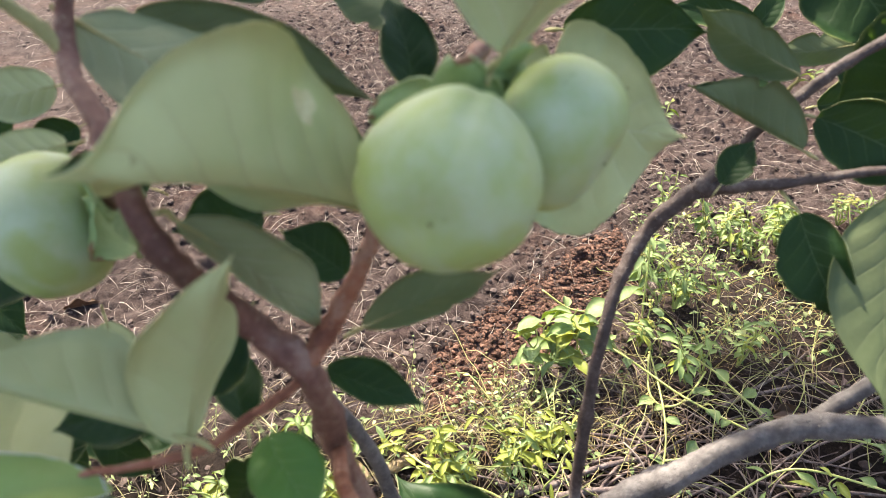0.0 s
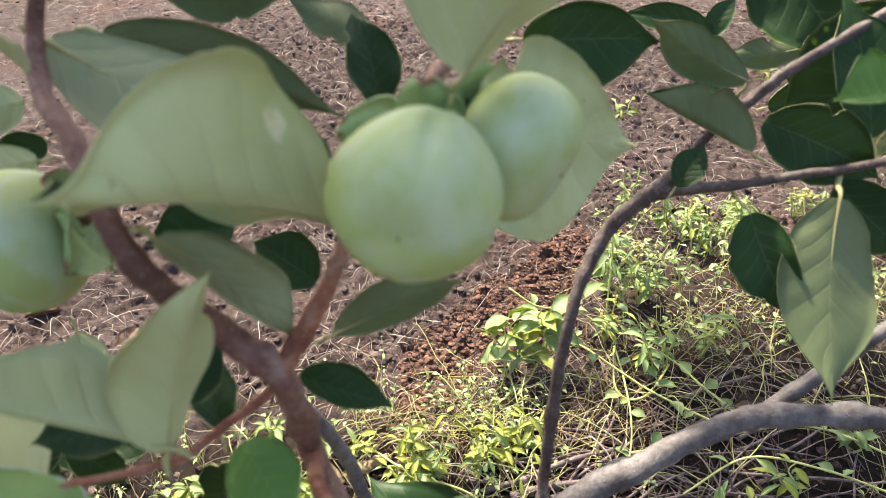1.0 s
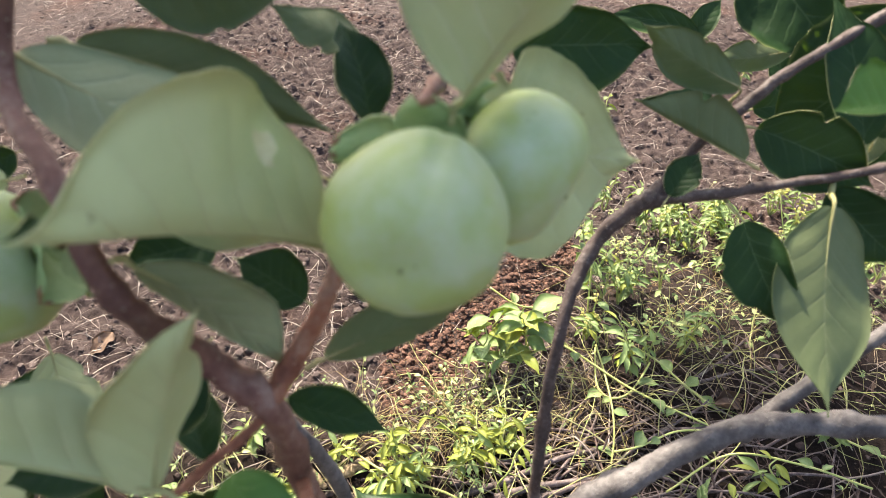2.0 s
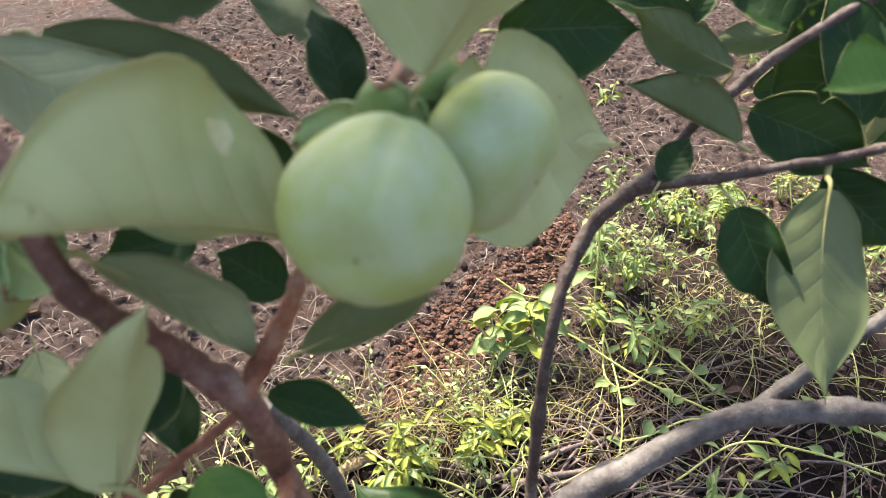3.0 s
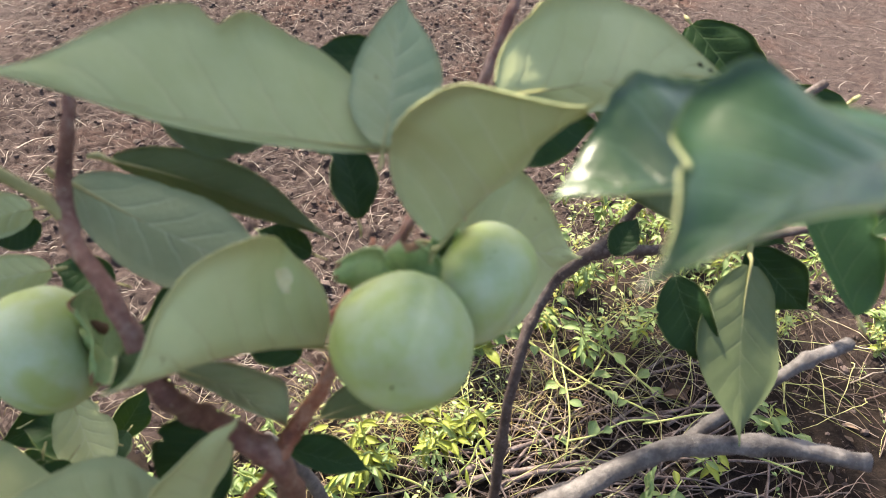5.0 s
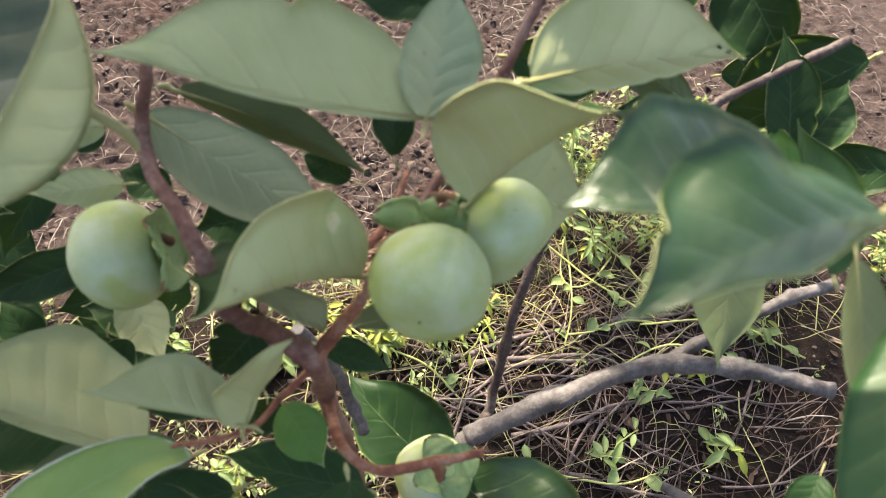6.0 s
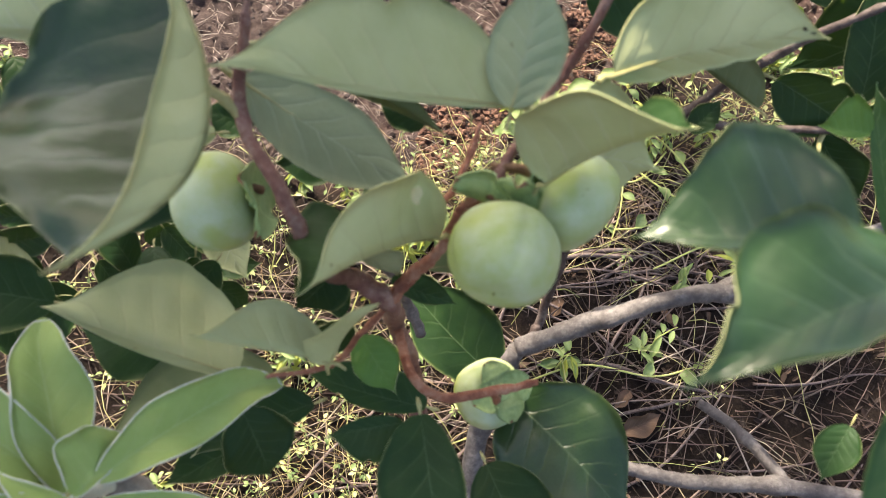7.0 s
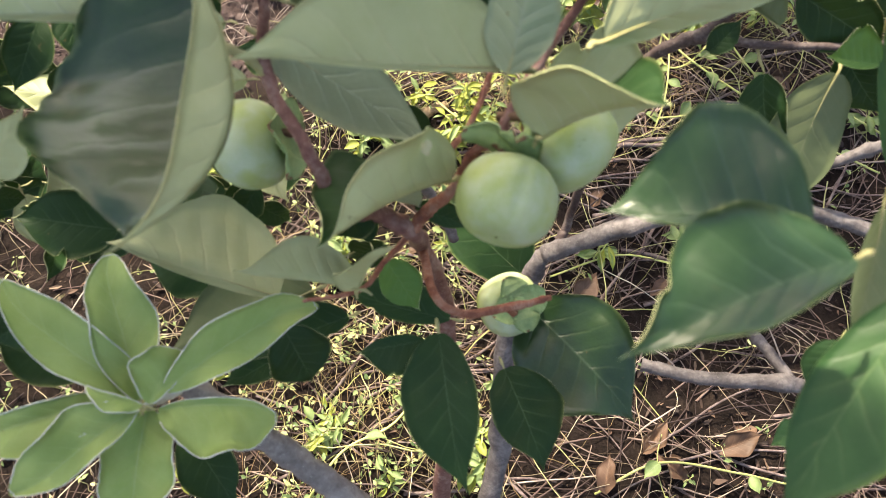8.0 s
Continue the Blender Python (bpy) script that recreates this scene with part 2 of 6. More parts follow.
def soil_material():
    m = Nodes("red_brown_soil")
    big = m.noise(2.2, 4, 0.6)
    mid = m.noise(22, 6, 0.7)
    fine = m.noise(190, 5, 0.75)
    f = m.math("ADD", m.math("MULTIPLY", mid, 0.55), m.math("MULTIPLY", fine, 0.45))
    red = m.ramp(f, [(0.36, (0.018, 0.009, 0.007)), (0.5, (0.075, 0.041, 0.034)), (0.66, (0.150, 0.086, 0.072))])
    grey = m.ramp(f, [(0.36, (0.020, 0.013, 0.012)), (0.5, (0.068, 0.048, 0.046)), (0.66, (0.128, 0.094, 0.088))])
    col = m.mix(m.add("ShaderNodeMapRange", {0: big, 1: 0.25, 2: 0.5}).outputs[0], red, grey)
    # near-black humus; shade between the dry stems is put into this colour too
    humus_shade = m.ramp(f, [(0.34, (0.006, 0.004, 0.0035)), (0.52, (0.018, 0.012, 0.010)), (0.7, (0.052, 0.035, 0.027))])
    cover = m.add("ShaderNodeAttribute", attribute_name="humus_shade").outputs["Fac"]
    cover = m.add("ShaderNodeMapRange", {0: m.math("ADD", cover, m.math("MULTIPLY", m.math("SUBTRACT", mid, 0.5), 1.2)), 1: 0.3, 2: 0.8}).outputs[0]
    col = m.mix(cover, col, humus_shade)
    h = m.math("ADD", mid, m.math("MULTIPLY", fine, 0.6))
    return m.finish(col, 0.95, m.bump(h, 1.0, 0.012), spec=0.15)


SOIL = soil_material()
CLOD_RED = island_material("red_soil_crumbs", [(0.0, (0.055, 0.029, 0.022)), (0.5, (0.105, 0.054, 0.040)), (1.0, (0.20, 0.108, 0.080))], 0.95, 0, 260)
CLOD = island_material("soil_clods", [(0.0, (0.045, 0.030, 0.028)), (0.5, (0.072, 0.052, 0.049)), (1.0, (0.135, 0.098, 0.091))], 0.95, 0, 220)
STRAW = island_material("dry_straw", [(0.0, (0.03, 0.02, 0.017)), (0.5, (0.11, 0.075, 0.056)), (0.8, (0.38, 0.30, 0.20)), (1.0, (0.66, 0.60, 0.47))], 0.6, 0.1)
PALE_STRAW = island_material("bleached_straw", [(0.0, (0.10, 0.07, 0.065)), (0.4, (0.27, 0.21, 0.185)), (1.0, (0.50, 0.43, 0.38))], 0.7)
TWIGLET = island_material("dry_twigs", [(0.0, (0.030, 0.019, 0.019)), (0.5, (0.115, 0.075, 0.068)), (0.85, (0.25, 0.18, 0.155)), (1.0, (0.44, 0.36, 0.31))], 0.75)
GOLD_STRAW = island_material("golden_straw", [(0.0, (0.14, 0.07, 0.035)), (0.5, (0.38, 0.27, 0.13)), (1.0, (0.66, 0.56, 0.30))], 0.55, 0.1)
SHARD = island_material("dead_leaf_pieces", [(0.0, (0.022, 0.014, 0.012)), (0.5, (0.055, 0.034, 0.027)), (0.85, (0.11, 0.066, 0.046)), (1.0, (0.22, 0.15, 0.105))], 0.7, 0.05, 90)
RUNNER = island_material("weed_runners", [(0.0, (0.22, 0.22, 0.08)), (0.5, (0.40, 0.40, 0.15)), (1.0, (0.58, 0.54, 0.26))], 0.55, 0.1)
MAT_LEAF = island_material("small_weed_leaves", [(0.0, (0.07, 0.12, 0.045)), (0.4, (0.21, 0.29, 0.11)), (0.7, (0.40, 0.47, 0.20)), (1.0, (0.62, 0.62, 0.27))], 0.55, 0.3)
WEED_STEM = plain_material("weed_stem", (0.32, 0.38, 0.10), (0.46, 0.48, 0.18), 60, 0.5, 0.2)
VINE_STEM = plain_material("pale_vine_stem", (0.42, 0.46, 0.12), (0.55, 0.54, 0.22), 60, 0.5, 0.2)
DEAD_WOOD = bark_material("dead_wood", (0.070, 0.046, 0.045), (0.145, 0.105, 0.100), (0.27, 0.215, 0.205), 40, (0.34, 0.29, 0.26))
CHIP = plain_material("pale_wood", (0.22, 0.15, 0.09), (0.42, 0.31, 0.20), 50, 0.8, 0.7, 0.003, stretch=(1, 6, 1))
SEED = plain_material("weed_flower", (0.50, 0.42, 0.12), (0.62, 0.55, 0.20), 200, 0.8)


# ---------------------------------------------------------------- building blocks
def part(name, bm, material, parent, label=""):
    """One mesh object under a thing or a part; its mesh is in world metres."""
    me = bpy.data.meshes.new(name)
    bm.to_mesh(me)
    bm.free()
    for mat in material if isinstance(material, (list, tuple)) else [material]:
        me.materials.append(mat)
    ob = new(name, me)
    if parent is not None:
        ob.parent = parent
        if parent.parent is None:
            ob.matrix_parent_inverse = parent.matrix_basis.inverted()
    if label:
        ob["label"] = label
    return ob


def thing(name, place, label, category, group=""):
    ob = new(name)
    ob.empty_display_size = 0.02
    ob.matrix_basis = Matrix.Translation(place)
    return tagged(ob, label, category, group)


def smooth_path(pts, steps):
    """A Catmull-Rom line through points (x, y, z, r)."""
    P = [np.array(p, float) for p in pts]
    P = [2 * P[0] - P[1]] + P + [2 * P[-1] - P[-2]]
    res = []
    for i in range(1, len(P) - 2):
        a, b, c, d = P[i - 1:i + 3]
        for k in range(steps):
            t = k / steps
            res.append(0.5 * (2 * b + (c - a) * t + (2 * a - 5 * b + 4 * c - d) * t * t + (3 * b - a - 3 * c + d) * t ** 3))
    res.append(P[-2])
    return res


def tube(bm, pts, sides=8, rough=0.0, mat=0, cap=True):
    """A tapered round stem along points (x, y, z, r)."""
    rings = []
    up = Vector((0.31, 0.17, 0.93))
    for i, p in enumerate(pts):
        a = Vector(pts[max(i - 1, 0)][:3])
        b = Vector(pts[min(i + 1, len(pts) - 1)][:3])
        d = (b - a).normalized()
        x = d.cross(up)
        if x.length < 1e-4:
            x = d.cross(Vector((1, 0, 0)))
        x.normalize()
        y = x.cross(d)
        ring = []
        for k in range(sides):
            an = 2 * math.pi * k / sides
            c = Vector(p[:3])
            r = p[3]
            if rough:
                r *= 1 + rough * noise.noise(c * 60 + Vector((math.cos(an), math.sin(an), 0)) * 0.9) + rough * 0.6 * noise.noise(c * 190 + Vector((an, 0, 0)))
            ring.append(bm.verts.new(c + (x * math.cos(an) + y * math.sin(an)) * r))
        rings.append(ring)
    for r0, r1 in zip(rings, rings[1:]):
        for k in range(sides):
            f = bm.faces.new((r0[k], r0[(k + 1) % sides], r1[(k + 1) % sides], r1[k]))
            f.smooth = True
            f.material_index = mat
    if cap:
        for ring in (rings[0][::-1], rings[-1]):
            bm.faces.new(ring).material_index = mat


def leaf_width(u):
    return 1.05 * math.sin(math.pi * u ** 0.84) ** (0.68 + 1.15 * u ** 2.5) if 0 < u < 1 else 0.0


def young_width(u):
    return math.sin(math.pi * u ** 0.98) ** 0.62 if 0 < u < 1 else 0.0


class LeafForm:
    """The curved face of one leaf: place(u, c), u from base to tip, c from -1 to 1 across."""

    def __init__(self, base, tip, up, wp, wm, fp, fm, arch, rnd, bow=None):
        self.b = Vector(base)
        self.a = Vector(tip) - self.b
        self.len = self.a.length
        self.a.normalize()
        n = Vector(up)
        self.n = (n - self.a * n.dot(self.a)).normalized()
        self.s = self.n.cross(self.a)
        self.w = (wp, wm)
        self.width = leaf_width
        self.f = (radians(fp), radians(fm))
        self.arch = arch
        self.ph = rnd.uniform(0, 6.28)
        self.k = rnd.uniform(9, 14)
        self.bow = rnd.uniform(-0.03, 0.03) if bow is None else bow
        self.wav = rnd.uniform(0.05, 0.12)
        self.bite = [(rnd.uniform(0.2, 0.85), rnd.choice((0, 1)), rnd.uniform(0.12, 0.34)) for _ in range(rnd.choice((0, 0, 1, 2)))]
        self.tipturn = rnd.uniform(-0.05, 0.06)

    def place(self, u, c):
        side = 0 if c >= 0 else 1
        ragged = 1 + 0.07 * noise.noise(Vector((u * 5, self.ph * 9 + side * 3, 0))) + 0.025 * noise.noise(Vector((u * 23, self.ph * 5, side)))
        for bu, bs, bd in self.bite:
            if bs == side:
                ragged -= bd * math.exp(-((u - bu) / 0.035) ** 2) * abs(c) ** 3
        w = self.w[side] * self.width(u) * abs(c) * ragged
        f = self.f[side]
        sg = 1 if c >= 0 else -1
        p = self.b + self.a * (u * self.len)
        up = 4 * u * (1 - u)
        p += self.n * (self.arch * self.len * up) + self.s * (self.bow * self.len * up)
        p += (self.n * 0.7 + self.s) * (self.tipturn * self.len * max(0.0, u - 0.7) ** 2 * 8)
        cup = 1 - 0.10 * abs(c) * (1 - abs(c)) * 4
        p += self.s * (sg * math.cos(f) * w * cup) + self.n * (math.sin(f) * w)
        flat = self.n * math.cos(f) - self.s * (sg * math.sin(f))
        p += flat * (self.wav * self.w[side] * c * c * math.sin(u * self.k + self.ph + sg) * min(1, up * 2))
        p += flat * (0.05 * self.w[side] * noise.noise(p * 45) * abs(c))
        p += flat * (0.014 * self.w[side] * math.cos(6.283 * (7 * u - 1.4 * abs(c) ** 0.85 + 0.4 * side)) * abs(c) * (1 - abs(c)) * 4 * min(1, up * 2))
        return p


def leaf_blade(form, nu=24, nc=5, thick=0.00035):
    """The blade as a thin closed shell: material 0 above, 1 below."""
    bm = bmesh.new()
    uvl = bm.loops.layers.uv.new("UVMap")
    us = [i / nu for i in range(nu + 1)]
    us[0], us[-1] = 0.012, 0.996
    cs = [j / nc for j in range(-nc, nc + 1)]
    grid = [[form.place(u, c) for c in cs] for u in us]
    top, low = [], []
    mid = nu // 2
    q = (grid[mid + 1][nc] - grid[mid - 1][nc]).cross(grid[mid][nc + 1] - grid[mid][nc - 1])
    turn = 1 if q.dot(form.n) > 0 else -1
    for i, row in enumerate(grid):
        tr, lr = [], []
        for j, p in enumerate(row):
            du = grid[min(i + 1, nu)][j] - grid[max(i - 1, 0)][j]
            dc = row[min(j + 1, 2 * nc)] - row[max(j - 1, 0)]
            n = du.cross(dc)
            n = n.normalized() * turn if n.length > 1e-12 else form.n
            tr.append(bm.verts.new(p + n * thick))
            lr.append(bm.verts.new(p - n * thick))
        top.append(tr)
        low.append(lr)

    def face(vs, uv, mat):
        f = bm.faces.new(vs)
        f.smooth = True
        f.material_index = mat
        for loop, w in zip(f.loops, uv):
            loop[uvl].uv = w

    for i in range(nu):
        for j in range(2 * nc):
            q = [(i, j), (i + 1, j), (i + 1, j + 1), (i, j + 1)]
            uv = [(us[a], cs[b] * 0.5 + 0.5) for a, b in q]
            face([top[a][b] for a, b in q], uv, 0)
            back = (0, 3, 2, 1)
            face([low[q[k][0]][q[k][1]] for k in back], [uv[k] for k in back], 1)
    for j0, flip in ((0, 1), (2 * nc, 0)):
        for i in range(nu):
            vs = [top[i][j0], top[i + 1][j0], low[i + 1][j0], low[i][j0]]
            e = cs[j0] * 0.5 + 0.5
            uv = [(us[i], e), (us[i + 1], e), (us[i + 1], e), (us[i], e)]
            face(vs[::-1] if flip == 0 else vs, uv if flip else uv[::-1], 1)
    return bm


LOOKS = {"mature": (LEAF_TOP, LEAF_UNDER), "spot": (LEAF_TOP, WARM_LIT_UNDER), "specked": (LEAF_TOP, WARM_LIT_UNDER), "fresh": (FRESH_TOP, LEAF_UNDER), "mid": (MID_TOP, SHADED_OLIVE_UNDER), "dull": (LEAF_TOP, SHADED_OLIVE_UNDER), "warm": (LEAF_TOP, WARM_LIT_UNDER), "cool": (LEAF_TOP, COOL_UNDER), "glossy": (GLOSS_TOP, WARM_LIT_UNDER), "young": (YOUNG_TOP, YOUNG_UNDER)}
LEAF_LABEL = {"cool": "blue-green leaf underside", "glossy": "dark glossy leaf that mirrors the sky", "mid": "glossy mid-green leaf with a pale rim", "fresh": "bright fresh green leaf", "dull": "olive green leaf underside, darkened as if in shade", "warm": "pale yellowish leaf underside, brightened as if backlit", "young": "pale young leaf with a white fuzzy rim", "spot": "pale leaf folded along its midrib, with a dry spot", "specked": "pale leaf underside with black specks"}
leaf_rnd = random.Random(5)


def patch(form, u0, c0, ru, rc, lift):
    """A small uneven patch that lies on a leaf's face."""
    bm = bmesh.new()
    rings = []
    for sgn in (1, -1):
        mid = form.place(u0, c0)
        du = form.place(u0 + 0.02, c0) - mid
        dc = form.place(u0, c0 + 0.05) - mid
        n = du.cross(dc).normalized() * (lift * sgn)
        ring = []
        for k in range(14):
            an = k / 14 * 2 * math.pi
            w = 1 + 0.25 * math.sin(3 * an + 1) + 0.12 * math.sin(5 * an)
            ring.append(bm.verts.new(form.place(u0 + ru * w * math.cos(an), c0 + rc * w * math.sin(an)) + n))
        c = bm.verts.new(mid + n)
        for k in range(14):
            t = (ring[k], ring[(k + 1) % 14], c)
            bm.faces.new(t if sgn > 0 else t[::-1])
        rings.append(ring)
    for k in range(14):
        bm.faces.new((rings[0][k], rings[1][k], rings[1][(k + 1) % 14], rings[0][(k + 1) % 14]))
    return bm


def leaf(base, tip, up, wp, wm, fp, fm, arch, look_of, stem=None, parent=None, bow=None):
    """A leaf of the tree: blade with its midrib and petiole."""
    form = LeafForm(base, tip, up, wp, wm, fp, fm, arch, leaf_rnd, bow)
    if look_of == "young":
        form.wav *= 2.0
        form.width = young_width
        form.f = (form.f[0] + 0.30, form.f[1] + 0.22)
        form.tipturn = -0.09
        form.bite = []
    if look_of == "glossy":
        form.wav *= 1.4
    ob = part("leaf", leaf_blade(form, 40 if form.len > 0.06 else 24), LOOKS[look_of], parent or tree, LEAF_LABEL.get(look_of, ""))
    b = form.place(0.0, 0)
    if stem is None:
        s = b - form.a * 0.010 - form.n * 0.004
    else:
        s = Vector(stem)
    q = min(1.1, form.len / 0.13)
    low = -form.n * (0.0007 * q)
    line = smooth_path([(*s, 0.0024 * q if stem else 0.0012 * q), (*((s + b) / 2 + form.n * 0.002), 0.0021 * q), (*(b + low), 0.0013 * q), (*(form.place(0.15, 0) + low * 0.4), 0.0007 * q), (*(form.place(0.3, 0) + low * 0.1), 0.0004 * q), (*(form.place(0.45, 0) - low * 0.3), 0.0002 * q)], 4)
    bm = bmesh.new()
    tube(bm, line, 6)
    part("petiole", bm, PETIOLE, ob, "yellow-green petiole and midrib")
    if look_of == "young":
        rim = [(*form.place(0.03 + 0.95 * k / 22, -1), 0.00048) for k in range(23)] + [(*form.place(0.98 - 0.95 * k / 22, 1), 0.00048) for k in range(23)]
        bm = bmesh.new()
        tube(bm, rim, 5, 0.5)
        part("leaf_rim", bm, FUZZ, ob, "white fuzzy rim")
    if look_of == "spot":
        part("dry_spot", patch(form, 0.26, 0.72, 0.045, 0.115, 0.0008), BLEMISH, ob, "pale yellow dry spot")
    if look_of == "specked":
        for u0, c0, r0 in ((0.86, -0.45, 0.012), (0.90, -0.3, 0.009), (0.91, -0.62, 0.008)):
            part("speck", patch(form, u0, c0, r0, r0 * 7, 0.0008), SPECK, ob, "black speck")
    return ob


def twig(name, pts, bark, rough=0.24):
    bm = bmesh.new()
    line = []
    for i, q in enumerate(smooth_path(pts, 10)):
        c = Vector(q[:3])
        rad = q[3]
        k = c / (rad * 9)
        c += Vector((noise.noise(k), noise.noise(k + Vector((7, 0, 0))), noise.noise(k + Vector((0, 7, 0))))) * (rad * 0.32)
        knob = max(0.0, noise.noise(k * 2.6 + Vector((3, 3, 3)))) ** 2
        line.append((*c, rad * (0.96 + 0.9 * knob)))
    tube(bm, line, 14, rough)
    return part(name, bm, bark, tree)


def frame_of(axis):
    """Axes with z along the fruit's axis and x towards the front."""
    z = Vector(axis).normalized()
    x = Vector((0, -0.7, 1.0))
    x = (x - z * x.dot(z)).normalized()
    return Matrix((x, z.cross(x), z)).transposed().to_4x4()


def fruit(center, axis, width, height, seed, stalk_to=None):
    """A green fruit with shallow lengthwise grooves, four calyx lobes and a short stalk."""
    r = random.Random(seed)
    m = Matrix.Translation(center) @ frame_of(axis) @ Matrix.Rotation(0.1 if seed == 1 else r.uniform(0, 1.5), 4, "Z")
    bm = bmesh.new()
    nt, npz = 96, 34
    rows = []
    for i in range(npz + 1):
        th = math.pi * i / npz
        ct, st = math.cos(th), math.sin(th)
        row = []
        for k in range(nt):
            ph = 2 * math.pi * k / nt
            lobe = 1 + 0.028 * math.cos(4 * ph) - (0.05 if seed == 1 else 0.02) * math.exp(-((math.sin(2 * ph) / 0.17) ** 2)) * st
            rad = width / 2 * abs(st) ** 0.84 * lobe
            z = height / 2 * math.copysign(abs(ct) ** 0.86, ct)
            z -= 0.10 * height * math.exp(-(st / 0.28) ** 2) * (1 if ct > 0 else -0.45)
            p = Vector((rad * math.cos(ph), rad * math.sin(ph), z))
            p *= 1 + 0.018 * noise.noise(p * 45 + Vector((seed, 0, 0)))
            row.append(p)
        rows.append(row)
    vs = [[bm.verts.new(m @ p) for p in row] for row in rows[1:-1]]
    t0, t1 = bm.verts.new(m @ rows[0][0]), bm.verts.new(m @ rows[-1][0])
    for a, b in zip(vs, vs[1:]):
        for k in range(nt):
            bm.faces.new((a[k], b[k], b[(k + 1) % nt], a[(k + 1) % nt]))
    for k in range(nt):
        bm.faces.new((t0, vs[0][k], vs[0][(k + 1) % nt]))
        bm.faces.new((t1, vs[-1][(k + 1) % nt], vs[-1][k]))
    ripe = bm.verts.layers.float.new("ripe")
    side = Vector((-0.85, 0.1, -0.45)).normalized()
    for v in bm.verts:
        d = (v.co - Vector(center)).normalized()
        v[ripe] = max(0.0, min(1.0, (d.dot(side) - 0.3) / 0.5)) * (0.7 + 0.6 * noise.noise(v.co * 60))
    for f in bm.faces:
        f.smooth = True
    body = part("fruit", bm, FRUIT, tree, "unripe pale green fruit with a waxy bloom")
    top = height * 0.40
    bm = bmesh.new()
    bmesh.ops.create_cone(bm, segments=12, cap_ends=True, radius1=0.0008, radius2=0.0004, depth=0.002, matrix=m @ Matrix.Translation((0, 0, -height * 0.452)))
    part("blossom_scar", bm, SCAR, body, "small dark tip")
    bm = bmesh.new()
    bmesh.ops.create_cone(bm, segments=16, cap_ends=True, radius1=0.011, radius2=0.006, depth=0.007, matrix=m @ Matrix.Translation((0, 0, top + 0.003)))
    part("calyx_disc", bm, CALYX, body)
    for k in range(4):
        an = (-0.35, 1.4, 2.8, -1.75)[k] if seed == 1 else math.pi / 4 + k * math.pi / 2 + r.uniform(-0.12, 0.12)
        lift = r.uniform(0.30, 0.60)
        size = width * ((0.46, 0.30, 0.30, 0.56)[k] if seed == 1 else r.uniform(0.36, 0.44))
        bm = bmesh.new()
        g = []
        for i in range(14):
            u = i / 13
            w = size * (0.48 if seed == 1 else 0.60) * (math.sin(math.pi * (0.24 + 0.70 * u)) ** 0.8)
            out = 0.004 + size * u
            z = top + 0.004 + size * (0.95 * lift * u ** 1.2 - 0.8 * max(0, u - 0.4) ** 1.3)
            g.append([Vector((out, w * j / 3, z + 0.18 * size * (j / 3) ** 2 * (1 if i > 4 else 0.3) + 0.0016 * noise.noise(Vector((i * 0.5, j * 0.8, seed + k))))) for j in range(-3, 4)])
        rot = m @ Matrix.Rotation(an, 4, "Z")
        lay = [[[bm.verts.new(rot @ (p + Vector((0, 0, o)))) for p in row] for row in g] for o in (0.0007, -0.0007)]
        burnt = [r.choice((0, 0, 0, 1, 1)) for _ in range(6)]
        for a in range(13):
            for b in range(6):
                for li in (0, 1):
                    q = (lay[li][a][b], lay[li][a + 1][b], lay[li][a + 1][b + 1], lay[li][a][b + 1])
                    f = bm.faces.new(q if li == 0 else q[::-1])
                    f.smooth = True
                    f.material_index = 1 if a >= 13 - burnt[b] else 0
        for a in range(13):
            for b in (0, 6):
                bm.faces.new((lay[0][a][b], lay[1][a][b], lay[1][a + 1][b], lay[0][a + 1][b]))
        for b in range(6):
            bm.faces.new((lay[0][13][b], lay[1][13][b], lay[1][13][b + 1], lay[0][13][b + 1])).material_index = 1
        part("calyx_lobe", bm, [CALYX, CALYX_EDGE], body, "green calyx lobe with a browned edge")
    bm = bmesh.new()
    end = Vector(stalk_to) if stalk_to else m @ Vector((-0.004, 0, top + 0.009))
    a = m @ Vector((0, 0, top - 0.002))
    tube(bm, smooth_path([(*a, 0.004), (*((a + end) / 2 + Vector((0, 0, 0.006))), 0.003), (*end, 0.0032)], 3), 8, 0.2)
    part("stalk", bm, STALK, body, "short brown stalk")
    return body


# ---------------------------------------------------------------- ground
def bare_strip(x, y):
    """1 on the open red soil between the weeds, 0 off it."""
    if not -0.02 < x < 0.56:
        return 0.0
    off = abs(y - (1.30 + 0.95 * (x - 0.12))) + 0.05 * noise.noise(Vector((x * 7, y * 7, 2)))
    return max(0.0, min(1.0, (0.17 - off) / 0.06))


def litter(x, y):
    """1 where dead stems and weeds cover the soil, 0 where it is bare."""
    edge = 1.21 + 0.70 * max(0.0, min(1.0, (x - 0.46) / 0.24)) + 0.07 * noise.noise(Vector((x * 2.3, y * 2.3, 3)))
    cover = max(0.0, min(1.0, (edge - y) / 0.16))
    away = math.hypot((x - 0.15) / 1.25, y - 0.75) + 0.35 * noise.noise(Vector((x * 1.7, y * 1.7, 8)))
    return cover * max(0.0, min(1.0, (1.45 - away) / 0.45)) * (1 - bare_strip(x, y))


